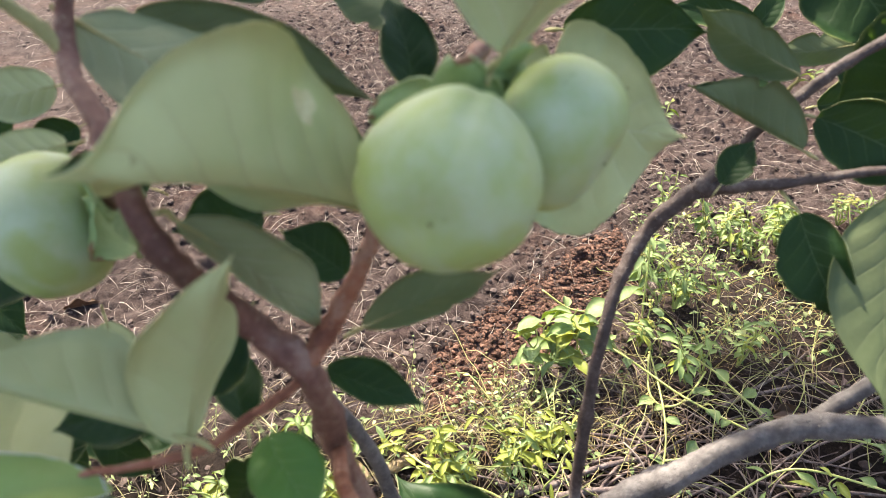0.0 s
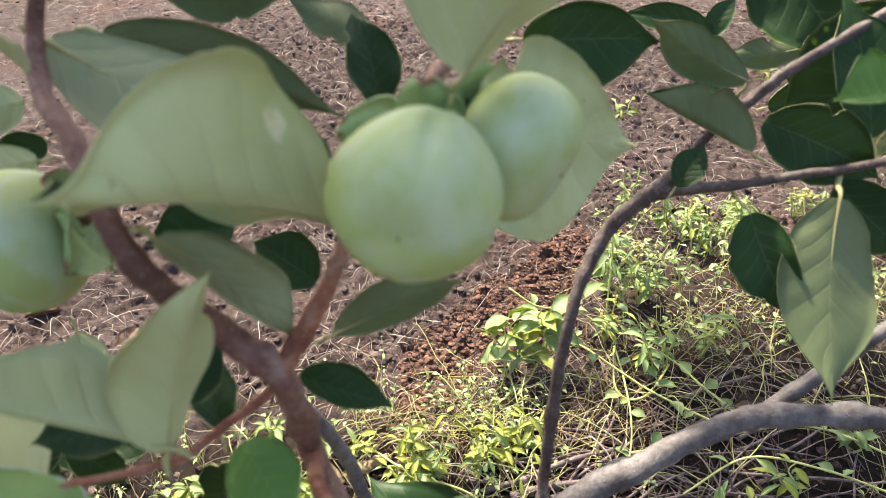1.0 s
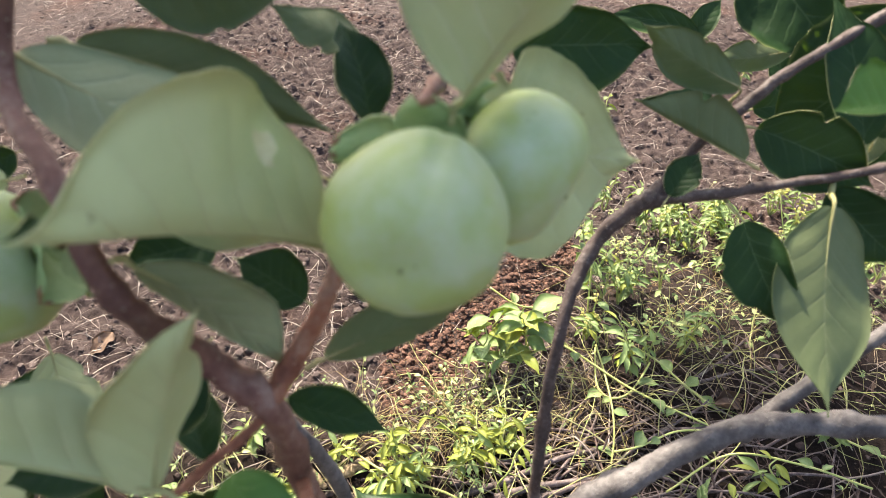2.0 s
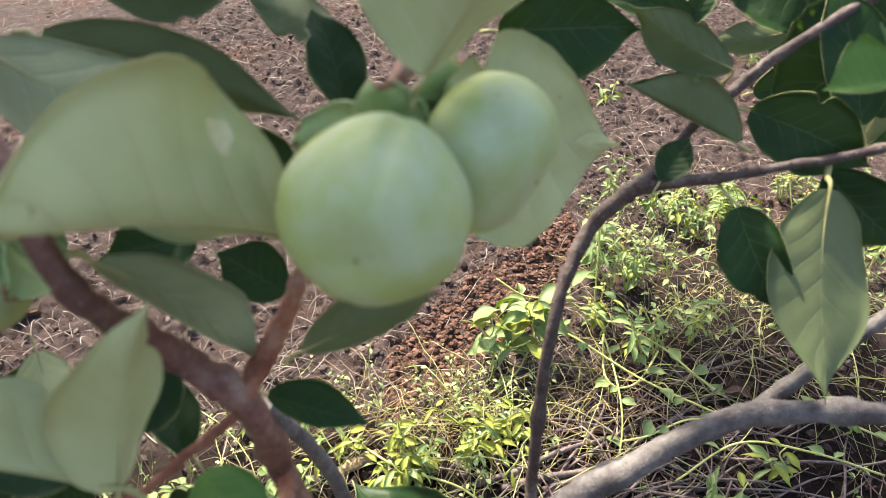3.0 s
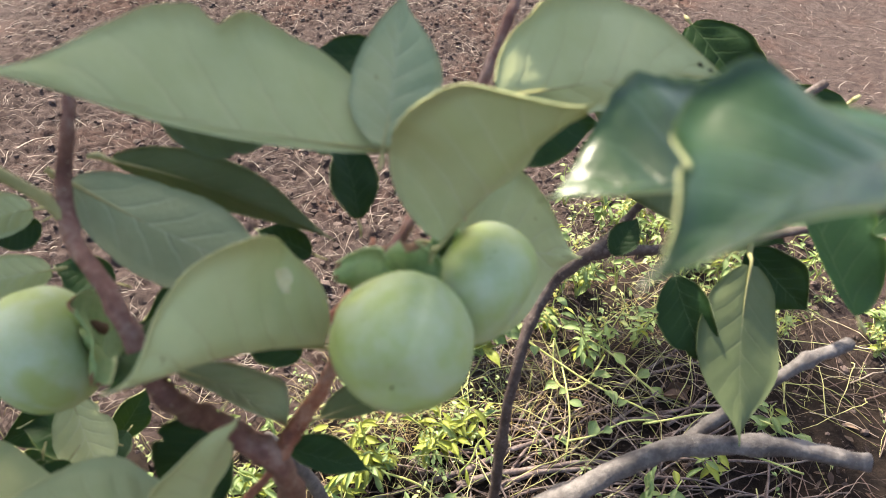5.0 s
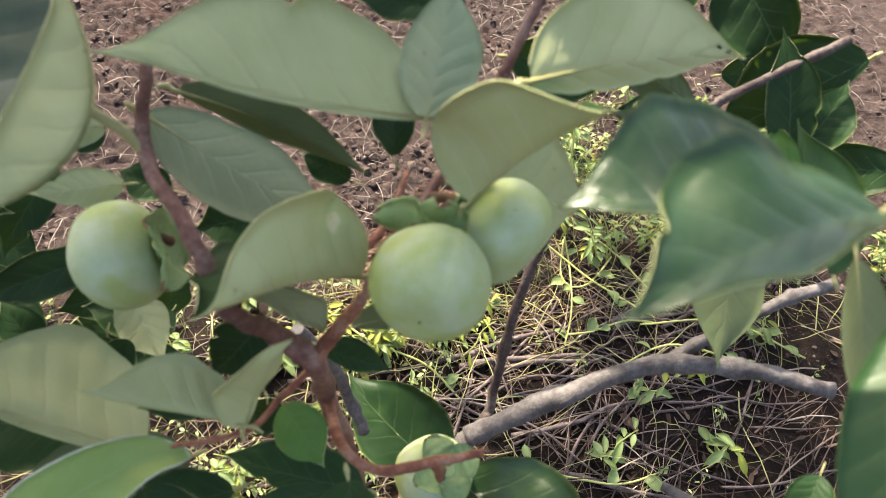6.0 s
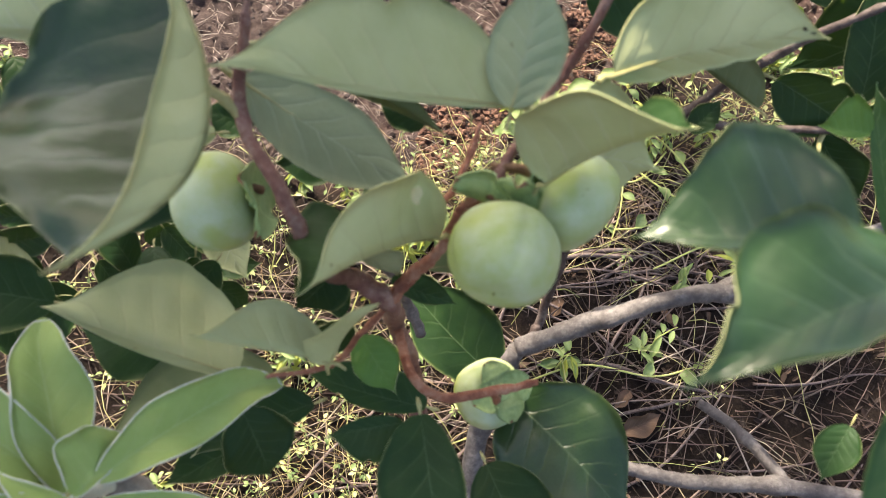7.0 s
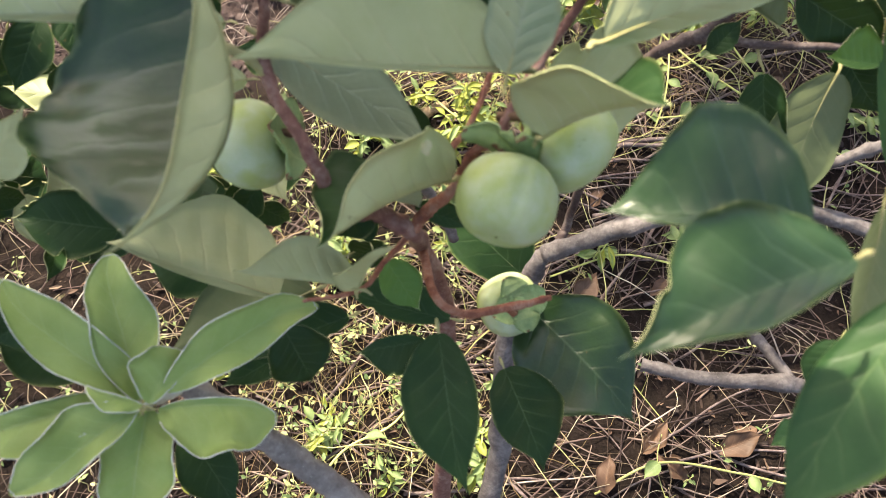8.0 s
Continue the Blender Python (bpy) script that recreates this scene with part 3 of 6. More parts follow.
def ground_z(x, y):
    p = Vector((x, y, 0))
    bare = 1 - litter(x, y)
    far = max(abs(x - 0.2) - 1.6, abs(y - 1.8) - 2.0, 0.0)
    fine = max(0.0, 1 - far / 0.25)
    z = 0.028 * noise.noise(p * 1.6) + 0.012 * noise.noise(p * 5) * fine
    lump = abs(noise.noise(p * 12 + Vector((5, 1, 0)))) * 0.5 + max(0.0, noise.noise(p * 27)) * 0.5
    z += (0.014 + 0.028 * bare) * lump * fine
    z += ((0.004 + 0.013 * bare) * noise.noise(p * 44) + 0.005 * noise.noise(p * 85)) * fine
    return z


def build_ground():
    def axis(lo, hi, step, far):
        v = list(np.arange(lo, hi, step))
        d, a, b = step, lo, hi
        left, right = [], []
        while b < far:
            d *= 1.22
            a -= d
            b += d
            left.append(a)
            right.append(b)
        return left[::-1] + v + right

    xs, ys = axis(-1.5, 1.9, 0.0105, 900), axis(-0.25, 3.9, 0.0105, 900)
    verts = [(x, y, ground_z(x, y) if abs(x) < 8 and abs(y) < 8 else 0.0) for y in ys for x in xs]
    n = len(xs)
    faces = [(j * n + i, j * n + i + 1, (j + 1) * n + i + 1, (j + 1) * n + i) for j in range(len(ys) - 1) for i in range(n - 1)]
    me = bpy.data.meshes.new("ground")
    me.from_pydata(verts, [], faces)
    me.polygons.foreach_set("use_smooth", [True] * len(faces))
    me.materials.append(SOIL)
    # weight of the dark humus and painted shade, strongest at small y
    attr = me.attributes.new("humus_shade", "FLOAT", "POINT")
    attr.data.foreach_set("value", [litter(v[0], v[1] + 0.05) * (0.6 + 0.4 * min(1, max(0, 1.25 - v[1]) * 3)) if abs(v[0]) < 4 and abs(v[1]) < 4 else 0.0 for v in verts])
    tagged(new("ground", me), "red-brown crumbly tilled soil with straw and weeds", "soil", kind="structure")


build_ground()


def stuff(name, verts, faces, mat, label, category, smooth=False):
    me = bpy.data.meshes.new(name)
    me.from_pydata(verts, [], faces)
    if smooth:
        me.polygons.foreach_set("use_smooth", [True] * len(faces))
    me.materials.append(mat)
    return tagged(new(name, me), label, category, kind="stuff")


def add_strand(V, Fc, p, heading, length, radius, rise, bendy, rnd, segs=6, sides=3, straight=False):
    """A thin dry stem that lies on the ground, bowed and kinked."""
    base = len(V)
    x, y = p
    h = heading
    pts = []
    if straight:
        z0 = ground_z(x, y) + radius + 0.008 * rnd.random()
        z1 = ground_z(x + math.cos(h) * length, y + math.sin(h) * length) + radius + 0.008 * rnd.random()
    for i in range(segs + 1):
        u = i / segs
        if straight:
            z = z0 + (z1 - z0) * u + rise * math.sin(math.pi * u)
        else:
            z = ground_z(x, y) + radius + rise * math.sin(math.pi * u) + 0.006 * rnd.random()
        pts.append(Vector((x, y, z)))
        x += math.cos(h) * length / segs
        y += math.sin(h) * length / segs
        h += rnd.uniform(-bendy, bendy)
    for i, q in enumerate(pts):
        d = (pts[min(i + 1, segs)] - pts[max(i - 1, 0)]).normalized()
        s = d.cross(Vector((0, 0, 1)))
        s = s.normalized() if s.length > 1e-5 else Vector((1, 0, 0))
        w = s.cross(d)
        rr = radius * (1 - 0.5 * i / segs)
        for k in range(sides):
            an = 2 * math.pi * k / sides
            V.append(tuple(q + (s * math.cos(an) + w * math.sin(an)) * rr))
    for i in range(segs):
        for k in range(sides):
            a, b = base + i * sides + k, base + i * sides + (k + 1) % sides
            Fc.append((a, b, b + sides, a + sides))


def build_litter():
    rnd = random.Random(11)
    V, Fc = [], []
    n = 0
    while n < 1750:
        x, y = rnd.uniform(-1.6, 1.9), rnd.uniform(-0.6, 1.9)
        if rnd.random() > litter(x, y) ** 0.7 * (0.9 if y < 0.72 else 0.16 if x > 0.34 and y < 1.05 else 0.25 if x > 0.1 and y < 0.92 else 1.0):
            continue
        n += 1
        add_strand(V, Fc, (x, y), rnd.uniform(0, 6.28), rnd.uniform(0.05, 0.30), rnd.uniform(0.0005, 0.0015), rnd.uniform(0, 0.04), rnd.choice((0.10, 0.25, 0.45)), rnd, 7)
    stuff("straw", V, Fc, STRAW, "tangled pale dry weed stems on the soil", "straw", True)
    V, Fc = [], []
    for cx, cy, sx, sy, count in ((0.44, 1.08, 0.09, 0.07, 90), (0.06, 1.06, 0.12, 0.06, 130), (-0.2, 0.3, 0.22, 0.24, 300), (0.75, 1.35, 0.2, 0.15, 110)):
        for _ in range(count):
            x, y = rnd.gauss(cx, sx), rnd.gauss(cy, sy)
            if bare_strip(x, y) > 0.3:
                continue
            add_strand(V, Fc, (x, y), rnd.uniform(0, 6.28), rnd.uniform(0.08, 0.26), rnd.uniform(0.0004, 0.0010), rnd.uniform(0.005, 0.06), rnd.choice((0.2, 0.4, 0.6)), rnd, 8)
    stuff("golden_straw", V, Fc, GOLD_STRAW, "curled golden dry weed stems in tangles", "straw", True)
    V, Fc = [], []
    for _ in range(17000):
        x, y = rnd.gauss(0.15, 1.5), 1.15 + 3.7 * rnd.random() ** 1.3
        if litter(x, y) > 0.5 or (bare_strip(x, y) > 0.5 and rnd.random() < 0.88):
            continue
        add_strand(V, Fc, (x, y), rnd.uniform(0, 6.28), 0.012 + 0.12 * rnd.random() ** 2.2, rnd.uniform(0.0004, 0.0013), rnd.uniform(0, 0.012), 0.25, rnd, 4, straight=True)
    stuff("straw", V, Fc, PALE_STRAW, "short bits of dry straw on bare tilled soil", "straw", True)
    V, Fc = [], []
    for _ in range(1100):
        x, y = rnd.uniform(-1.5, 1.8), rnd.uniform(-0.5, 1.3)
        if rnd.random() > litter(x, y):
            continue
        add_strand(V, Fc, (x, y), rnd.uniform(0, 6.28), rnd.uniform(0.05, 0.25), rnd.uniform(0.0008, 0.0026), rnd.uniform(0, 0.02), 0.12, rnd, 5, 4)
    n = 0
    while n < 130:
        x, y = rnd.gauss(0.58, 0.24), rnd.gauss(1.03, 0.15)
        if rnd.random() > litter(x, y):
            continue
        n += 1
        add_strand(V, Fc, (x, y), rnd.gauss(2.2, 0.9), rnd.uniform(0.08, 0.26), rnd.uniform(0.001, 0.0026), rnd.uniform(0, 0.04), 0.14, rnd, 6, 4)
    for _ in range(620):
        x, y = rnd.uniform(-0.7, 1.0), rnd.uniform(-0.2, 0.78)
        add_strand(V, Fc, (x, y), rnd.gauss(0.2, 0.7), rnd.uniform(0.06, 0.28), rnd.uniform(0.0008, 0.0022), rnd.uniform(0, 0.03), 0.14, rnd, 6, 4)
    stuff("dry_twiglets", V, Fc, TWIGLET, "small dark dry twigs among the litter", "twigs", True)


build_litter()


def build_thin_stems():
    """Thin yellow-green runners that arch over the litter."""
    rnd = random.Random(17)
    V, Fc = [], []
    n = 0
    while n < 190:
        x, y = (rnd.gauss(0.45, 0.42), rnd.gauss(1.15, 0.26)) if n < 130 else (rnd.gauss(-0.1, 0.3), rnd.gauss(0.4, 0.3))
        if rnd.random() > litter(x, y):
            continue
        n += 1
        add_strand(V, Fc, (x, y), rnd.uniform(0, 6.28), rnd.uniform(0.10, 0.42), rnd.uniform(0.0008, 0.0018), rnd.uniform(0.01, 0.08), 0.30, rnd, 8, 4)
    stuff("thin_runners", V, Fc, RUNNER, "thin yellow-green weed runners over the litter", "weeds", True)


build_thin_stems()


def build_shards():
    """Broken brown leaf pieces and crumbs of bark that lie among the dry stems."""
    rnd = random.Random(15)
    V, Fc = [], []
    n = 0
    while n < 3800:
        x, y = rnd.uniform(-0.9, 1.3), rnd.uniform(-0.2, 1.3)
        if rnd.random() > litter(x, y) * (1.0 if y < 0.9 else 0.35):
            continue
        n += 1
        size = 0.003 + 0.013 * rnd.random() ** 3
        rot = Euler((rnd.gauss(0, 0.5), rnd.gauss(0, 0.5), rnd.uniform(0, 6.28))).to_matrix()
        c = Vector((x, y, ground_z(x, y) + size * 0.25 + rnd.uniform(0.0, 0.006)))
        b = len(V)
        curl = rnd.uniform(0.1, 0.6)
        for i in range(4):
            u = i / 3
            w = (0.22, 0.40, 0.28, 0.06)[i] * rnd.uniform(0.5, 1.3)
            for q in (-w, 0, w):
                V.append(tuple(c + rot @ Vector((2 * u - 1, q, curl * abs(q) + 0.3 * curl * u * u)) * size))
        for i in range(3):
            for q in range(2):
                a = b + i * 3 + q
                Fc.append((a, a + 1, a + 4, a + 3))
    stuff("leaf_litter", V, Fc, SHARD, "small broken pieces of brown dead leaves", "litter")


build_shards()


def build_clods():
    rnd = random.Random(21)
    ico = bmesh.new()
    bmesh.ops.create_icosphere(ico, subdivisions=1, radius=1)
    iv = [v.co.copy() for v in ico.verts]
    ifc = [tuple(v.index for v in f.verts) for f in ico.faces]
    ico.free()

    def heap(count, mat, label, pick):
        V, Fc = [], []
        n = 0
        while n < count:
            spot = pick()
            if spot is None:
                continue
            n += 1
            x, y, r = spot
            b = len(V)
            c = Vector((x, y, ground_z(x, y) + r * 0.05))
            sc = Vector((rnd.uniform(0.7, 1.3), rnd.uniform(0.7, 1.3), rnd.uniform(0.5, 0.9))) * r
            for v in iv:
                k = 1 + 0.65 * noise.noise(v * 1.7 + c * 50)
                V.append((c.x + v.x * sc.x * k, c.y + v.y * sc.y * k, c.z + v.z * sc.z * k))
            Fc += [tuple(i + b for i in f) for f in ifc]
        stuff("soil_clods", V, Fc, mat, label, "soil")

    def wide():
        x, y = rnd.gauss(0.2, 0.95), 0.9 + 3.8 * rnd.random() ** 1.3
        if rnd.random() < litter(x, y) * 0.75 or bare_strip(x, y) > 0.5:
            return None
        return x, y, 0.0016 + 0.011 * rnd.random() ** 4.2

    def strip():
        x, y = rnd.uniform(-0.02, 0.56), rnd.uniform(1.0, 1.95)
        if rnd.random() > bare_strip(x, y):
            return None
        return x, y, 0.0009 + 0.0065 * rnd.random() ** 6

    heap(30000, CLOD, "loose crumbs and clods of brown soil", wide)
    heap(21000, CLOD_RED, "fine crumbs of open red soil", strip)


build_clods()


def build_weed_mat():
    """Low wispy weeds: thin stalks with many tiny leaves."""
    rnd = random.Random(31)
    V, Fc, SV, SF = [], [], [], []
    spots = []
    while len(spots) < 700:
        x, y = rnd.uniform(-1.5, 1.8), rnd.uniform(-0.4, 1.95)
        d = litter(x, y) * (1.0 if noise.noise(Vector((x * 2.6, y * 2.6, 9))) > -0.05 else 0.12)
        if x > 0.24 and y < 1.24:
            d *= 0.12
        if rnd.random() < d:
            spots.append((x, y))
    spots += [(rnd.gauss(0.06, 0.13), rnd.gauss(1.10, 0.06)) for _ in range(130)]
    spots += [(rnd.gauss(-0.22, 0.22), rnd.gauss(0.32, 0.26)) for _ in range(170)]
    spots += [(rnd.uniform(0.52, 1.05), rnd.uniform(1.25, 1.9)) for _ in range(70)]
    for x, y in spots:
        if bare_strip(x, y) > 0.3:
            continue
        z0 = ground_z(x, y)
        hgt = rnd.uniform(0.03, 0.15)
        lean = Vector((rnd.gauss(0, 0.45), rnd.gauss(0, 0.45), 1)).normalized()
        path = [Vector((x, y, z0)) + lean * (hgt * i / 4) + Vector((rnd.gauss(0, 0.004), rnd.gauss(0, 0.004), 0)) for i in range(5)]
        b = len(SV)
        for i, q in enumerate(path):
            for k in range(3):
                an = k * 2.094
                SV.append((q.x + 0.0007 * math.cos(an), q.y + 0.0007 * math.sin(an), q.z))
        for i in range(4):
            for k in range(3):
                a0, a1 = b + i * 3 + k, b + i * 3 + (k + 1) % 3
                SF.append((a0, a1, a1 + 3, a0 + 3))
        for _ in range(rnd.randint(3, 12)):
            q = path[rnd.randint(1, 4)]
            an = rnd.uniform(0, 6.28)
            d = Vector((math.cos(an), math.sin(an), rnd.uniform(-0.3, 0.6))).normalized()
            ln = 0.004 + (0.013 if y < 1.25 else 0.022) * rnd.random() ** 1.8
            s = d.cross(Vector((0, 0, 1))).normalized() * ln * rnd.uniform(0.10, 0.32)
            up = s.cross(d).normalized()
            if up.z < 0:
                up = -up
            b = len(V)
            base = q + d * 0.004
            for u, w in ((0, 0.15), (0.35, 1), (0.72, 0.75), (1, 0.04)):
                m = base + d * (ln * u) - Vector((0, 0, 0.35 * ln * u * u))
                V.append(tuple(m + s * w + up * (ln * 0.07 * w)))
                V.append(tuple(m - up * (ln * 0.03)))
                V.append(tuple(m - s * w + up * (ln * 0.07 * w)))
            for i in range(3):
                for j in range(2):
                    a0 = b + i * 3 + j
                    Fc.append((a0, a0 + 1, a0 + 4, a0 + 3))
    stuff("low_weeds", V, Fc, MAT_LEAF, "mat of tiny yellow-green weed leaves", "weeds", True)
    stuff("weed_stalks", SV, SF, RUNNER, "thin straw-coloured weed stalks", "weeds", True)


build_weed_mat()


def weed_leaf_blade(base, way, length, half, rnd, fold=18, droop=0.3):
    way = Vector(way).normalized()
    tip = Vector(base) + way * length - Vector((0, 0, droop * length))
    up = Vector((0, 0, 1)) + Vector((rnd.gauss(0, 0.35), rnd.gauss(0, 0.35), 0))
    form = LeafForm(base, tip, up, half, half, fold, fold, 0.10, rnd)
    return leaf_blade(form, 7, 2, 0.0003)


def weed(x, y, height, stems, pairs, size, seed, yellow=0.15, spread=0.5, group="weeds in the soil", flower=False, broad=1.0):
    """A broad-leaved weed: bent stems with leaves in pairs, each a part."""
    rnd = random.Random(seed)
    z0 = ground_z(x, y) - 0.004
    plant = thing("weed_plant", (x, y, z0), "sunlit yellow-green broad-leaved weed rooted in the soil", "weed", group)
    for s in range(stems):
        an = rnd.uniform(0, 6.28)
        h = height * rnd.uniform(0.65, 1.05)
        lean = spread * rnd.uniform(0.3, 1.0)
        pts = [(x, y, z0, 0.0028)]
        for i in range(1, 5):
            u = i / 4
            pts.append((x + math.cos(an) * lean * h * u ** 1.4 + rnd.gauss(0, 0.006), y + math.sin(an) * lean * h * u ** 1.4 + rnd.gauss(0, 0.006), z0 + h * u * (1 - 0.25 * lean * u), 0.0028 - 0.0016 * u))
        line = smooth_path(pts, 4)
        bm = bmesh.new()
        tube(bm, line, 6)
        part("stem", bm, WEED_STEM, plant)
        for k in range(pairs):
            q = line[int((0.3 + 0.7 * (k + 0.6) / pairs) * (len(line) - 1))]
            turn = rnd.uniform(0, 3.14)
            for side in (0, 3.14):
                if rnd.random() < 0.12:
                    continue
                a = turn + side + rnd.gauss(0, 0.3)
                ln = size * rnd.uniform(0.6, 1.1)
                base = (q[0] + math.cos(a) * 0.006, q[1] + math.sin(a) * 0.006, q[2])
                bm = weed_leaf_blade(base, (math.cos(a), math.sin(a), rnd.uniform(-0.1, 0.45)), ln, ln * rnd.uniform(0.15, 0.26) * broad, rnd, rnd.uniform(8, 38), rnd.uniform(0.05, 0.9))
                mat = WEED_YELLOW if rnd.random() < yellow else WEED_LEAF
                part("leaf", bm, [mat, mat], plant)
        if flower:
            bm = bmesh.new()
            e = line[-1]
            for _ in range(9):
                bmesh.ops.create_icosphere(bm, subdivisions=1, radius=rnd.uniform(0.002, 0.004), matrix=Matrix.Translation((e[0] + rnd.gauss(0, 0.005), e[1] + rnd.gauss(0, 0.005), e[2] + rnd.uniform(-0.03, 0.008))))
            part("flower_head", bm, SEED, plant, "small straw-coloured flower head")
    return plant


# the larger weed with hanging yellow leaves, beside bare soil
weed(0.265, 1.26, 0.31, 3, 3, 0.085, 101, 0.45, 0.55, broad=1.45)
weed(0.34, 1.29, 0.27, 3, 3, 0.082, 103, 0.25, 0.5, broad=1.45)
weed(0.23, 1.20, 0.17, 2, 3, 0.07, 110, 0.4, 0.7, broad=1.3)
# weeds round it
wr = random.Random(77)
made = 0
while made < 40:
    wx, wy = wr.uniform(0.42, 1.5), wr.uniform(1.15, 2.05)
    if wr.random() < litter(wx, wy - 0.12) and bare_strip(wx, wy + 0.04) < 0.5:
        weed(wx, wy, wr.uniform(0.10, 0.24), wr.randint(2, 4), wr.randint(4, 5), wr.uniform(0.026, 0.048), 200 + made, 0.15, 0.4, flower=made % 3 == 0)
        made += 1
made = 0
while made < 26:
    wx, wy = wr.uniform(-0.55, 0.10), wr.uniform(0.10, 1.12)
    weed(wx, wy, wr.uniform(0.06, 0.14), wr.randint(2, 3), 4, wr.uniform(0.024, 0.045), 300 + made, 0.3, 0.7)
    made += 1
made = 0
while made < 14:
    wx, wy = wr.uniform(-0.14, 0.24), wr.uniform(0.84, 1.0)
    weed(wx, wy, wr.uniform(0.08, 0.18), wr.randint(1, 3), 4, wr.uniform(0.028, 0.045), 800 + made, 0.75, 0.7, "lance-leaved weeds", broad=0.9)
    made += 1
for k, (wx, wy) in enumerate([(0.62, 0.80), (0.78, 0.86), (0.74, 0.68), (0.95, 0.95), (0.30, 0.60), (0.50, 0.66), (-0.9, 1.1), (-1.1, 1.4), (-0.8, 0.7), (-1.2, 0.9), (0.9, 2.6), (1.6, 2.9), (-1.3, 1.8)]):
    weed(wx, wy, 0.10, 2, 3, 0.05, 400 + k, 0.2, 0.7)


def creeping_stem(pts, seed, leaves=3):
    """A long pale vine stem that arches over the litter."""
    x, y = pts[0][:2]
    vine = thing("creeping_weed", (x, y, ground_z(x, y)), "long pale yellow-green creeping stem over dry litter", "weed", "creeping stems")
    rnd = random.Random(seed)
    line = smooth_path([(px_, py_, ground_z(px_, py_) + h, 0.0024) for px_, py_, h in pts], 7)
    bm = bmesh.new()
    tube(bm, line, 6)
    part("stem", bm, VINE_STEM, vine)
    for _ in range(leaves):
        q = line[rnd.randint(4, len(line) - 1)]
        a = rnd.uniform(0, 6.28)
        ln = rnd.uniform(0.03, 0.055)
        bm = weed_leaf_blade(q[:3], (math.cos(a), math.sin(a), 0.4), ln, ln * 0.3, rnd)
        part("leaf", bm, [WEED_LEAF, WEED_LEAF], vine)


creeping_stem([(0.50, 1.244, 0.05), (0.478, 1.147, 0.04), (0.489, 1.112, 0.03), (0.511, 1.098, 0.03), (0.548, 1.116, 0.03), (0.58, 1.142, 0.04), (0.622, 1.196, 0.04)], 1)
creeping_stem([(0.50, 1.243, 0.06), (0.50, 1.16, 0.05), (0.49, 1.053, 0.05), (0.475, 0.982, 0.03), (0.45, 0.919, 0.0)], 2)
creeping_stem([(0.471, 0.966, 0.02), (0.53, 0.973, 0.03), (0.61, 1.0, 0.03), (0.666, 1.01, 0.02), (0.718, 1.014, 0.0)], 3)
creeping_stem([(0.56, 1.27, 0.06), (0.633, 1.195, 0.05), (0.681, 1.136, 0.03), (0.743, 1.078, 0.01), (0.80, 1.04, 0.0)], 4)
creeping_stem([(0.171, 1.095, 0.0), (0.217, 1.12, 0.02), (0.279, 1.165, 0.03), (0.317, 1.217, 0.05), (0.363, 1.237, 0.07)], 5)
creeping_stem([(0.525, 1.40, 0.0), (0.522, 1.41, 0.10), (0.520, 1.42, 0.20), (0.508, 1.43, 0.29)], 6, 1)
creeping_stem([(0.27, 1.44, 0.07), (0.34, 1.40, 0.06), (0.43, 1.38, 0.05), (0.50, 1.36, 0.02)], 7)
creeping_stem([(0.26, 1.32, 0.05), (0.33, 1.32, 0.06), (0.40, 1.31, 0.04), (0.46, 1.28, 0.01)], 8, 4)
creeping_stem([(0.28, 1.30, 0.09), (0.40, 1.24, 0.08), (0.55, 1.12, 0.04), (0.70, 1.02, 0.02)], 9)
creeping_stem([(0.55, 0.86, 0.02), (0.70, 0.92, 0.05), (0.84, 0.88, 0.04), (0.98, 0.84, 0.01)], 10)
creeping_stem([(0.20, 0.55, 0.01), (0.35, 0.60, 0.03), (0.50, 0.58, 0.03), (0.62, 0.62, 0.01)], 11)
creeping_stem([(-0.10, 1.02, 0.02), (0.0, 0.92, 0.04), (0.12, 0.86, 0.03), (0.2, 0.78, 0.01)], 12)
creeping_stem([(0.28, 0.10, 0.01), (0.40, 0.16, 0.05), (0.56, 0.146, 0.05), (0.70, 0.13, 0.03), (0.82, 0.17, 0.01)], 14, 2)
creeping_stem([(-0.30, 0.05, 0.01), (-0.22, 0.16, 0.07), (-0.12, 0.22, 0.06), (-0.05, 0.34, 0.02)], 15)
creeping_stem([(0.66, 1.0, 0.02), (0.86, 0.98, 0.05), (1.05, 0.90, 0.02)], 13)


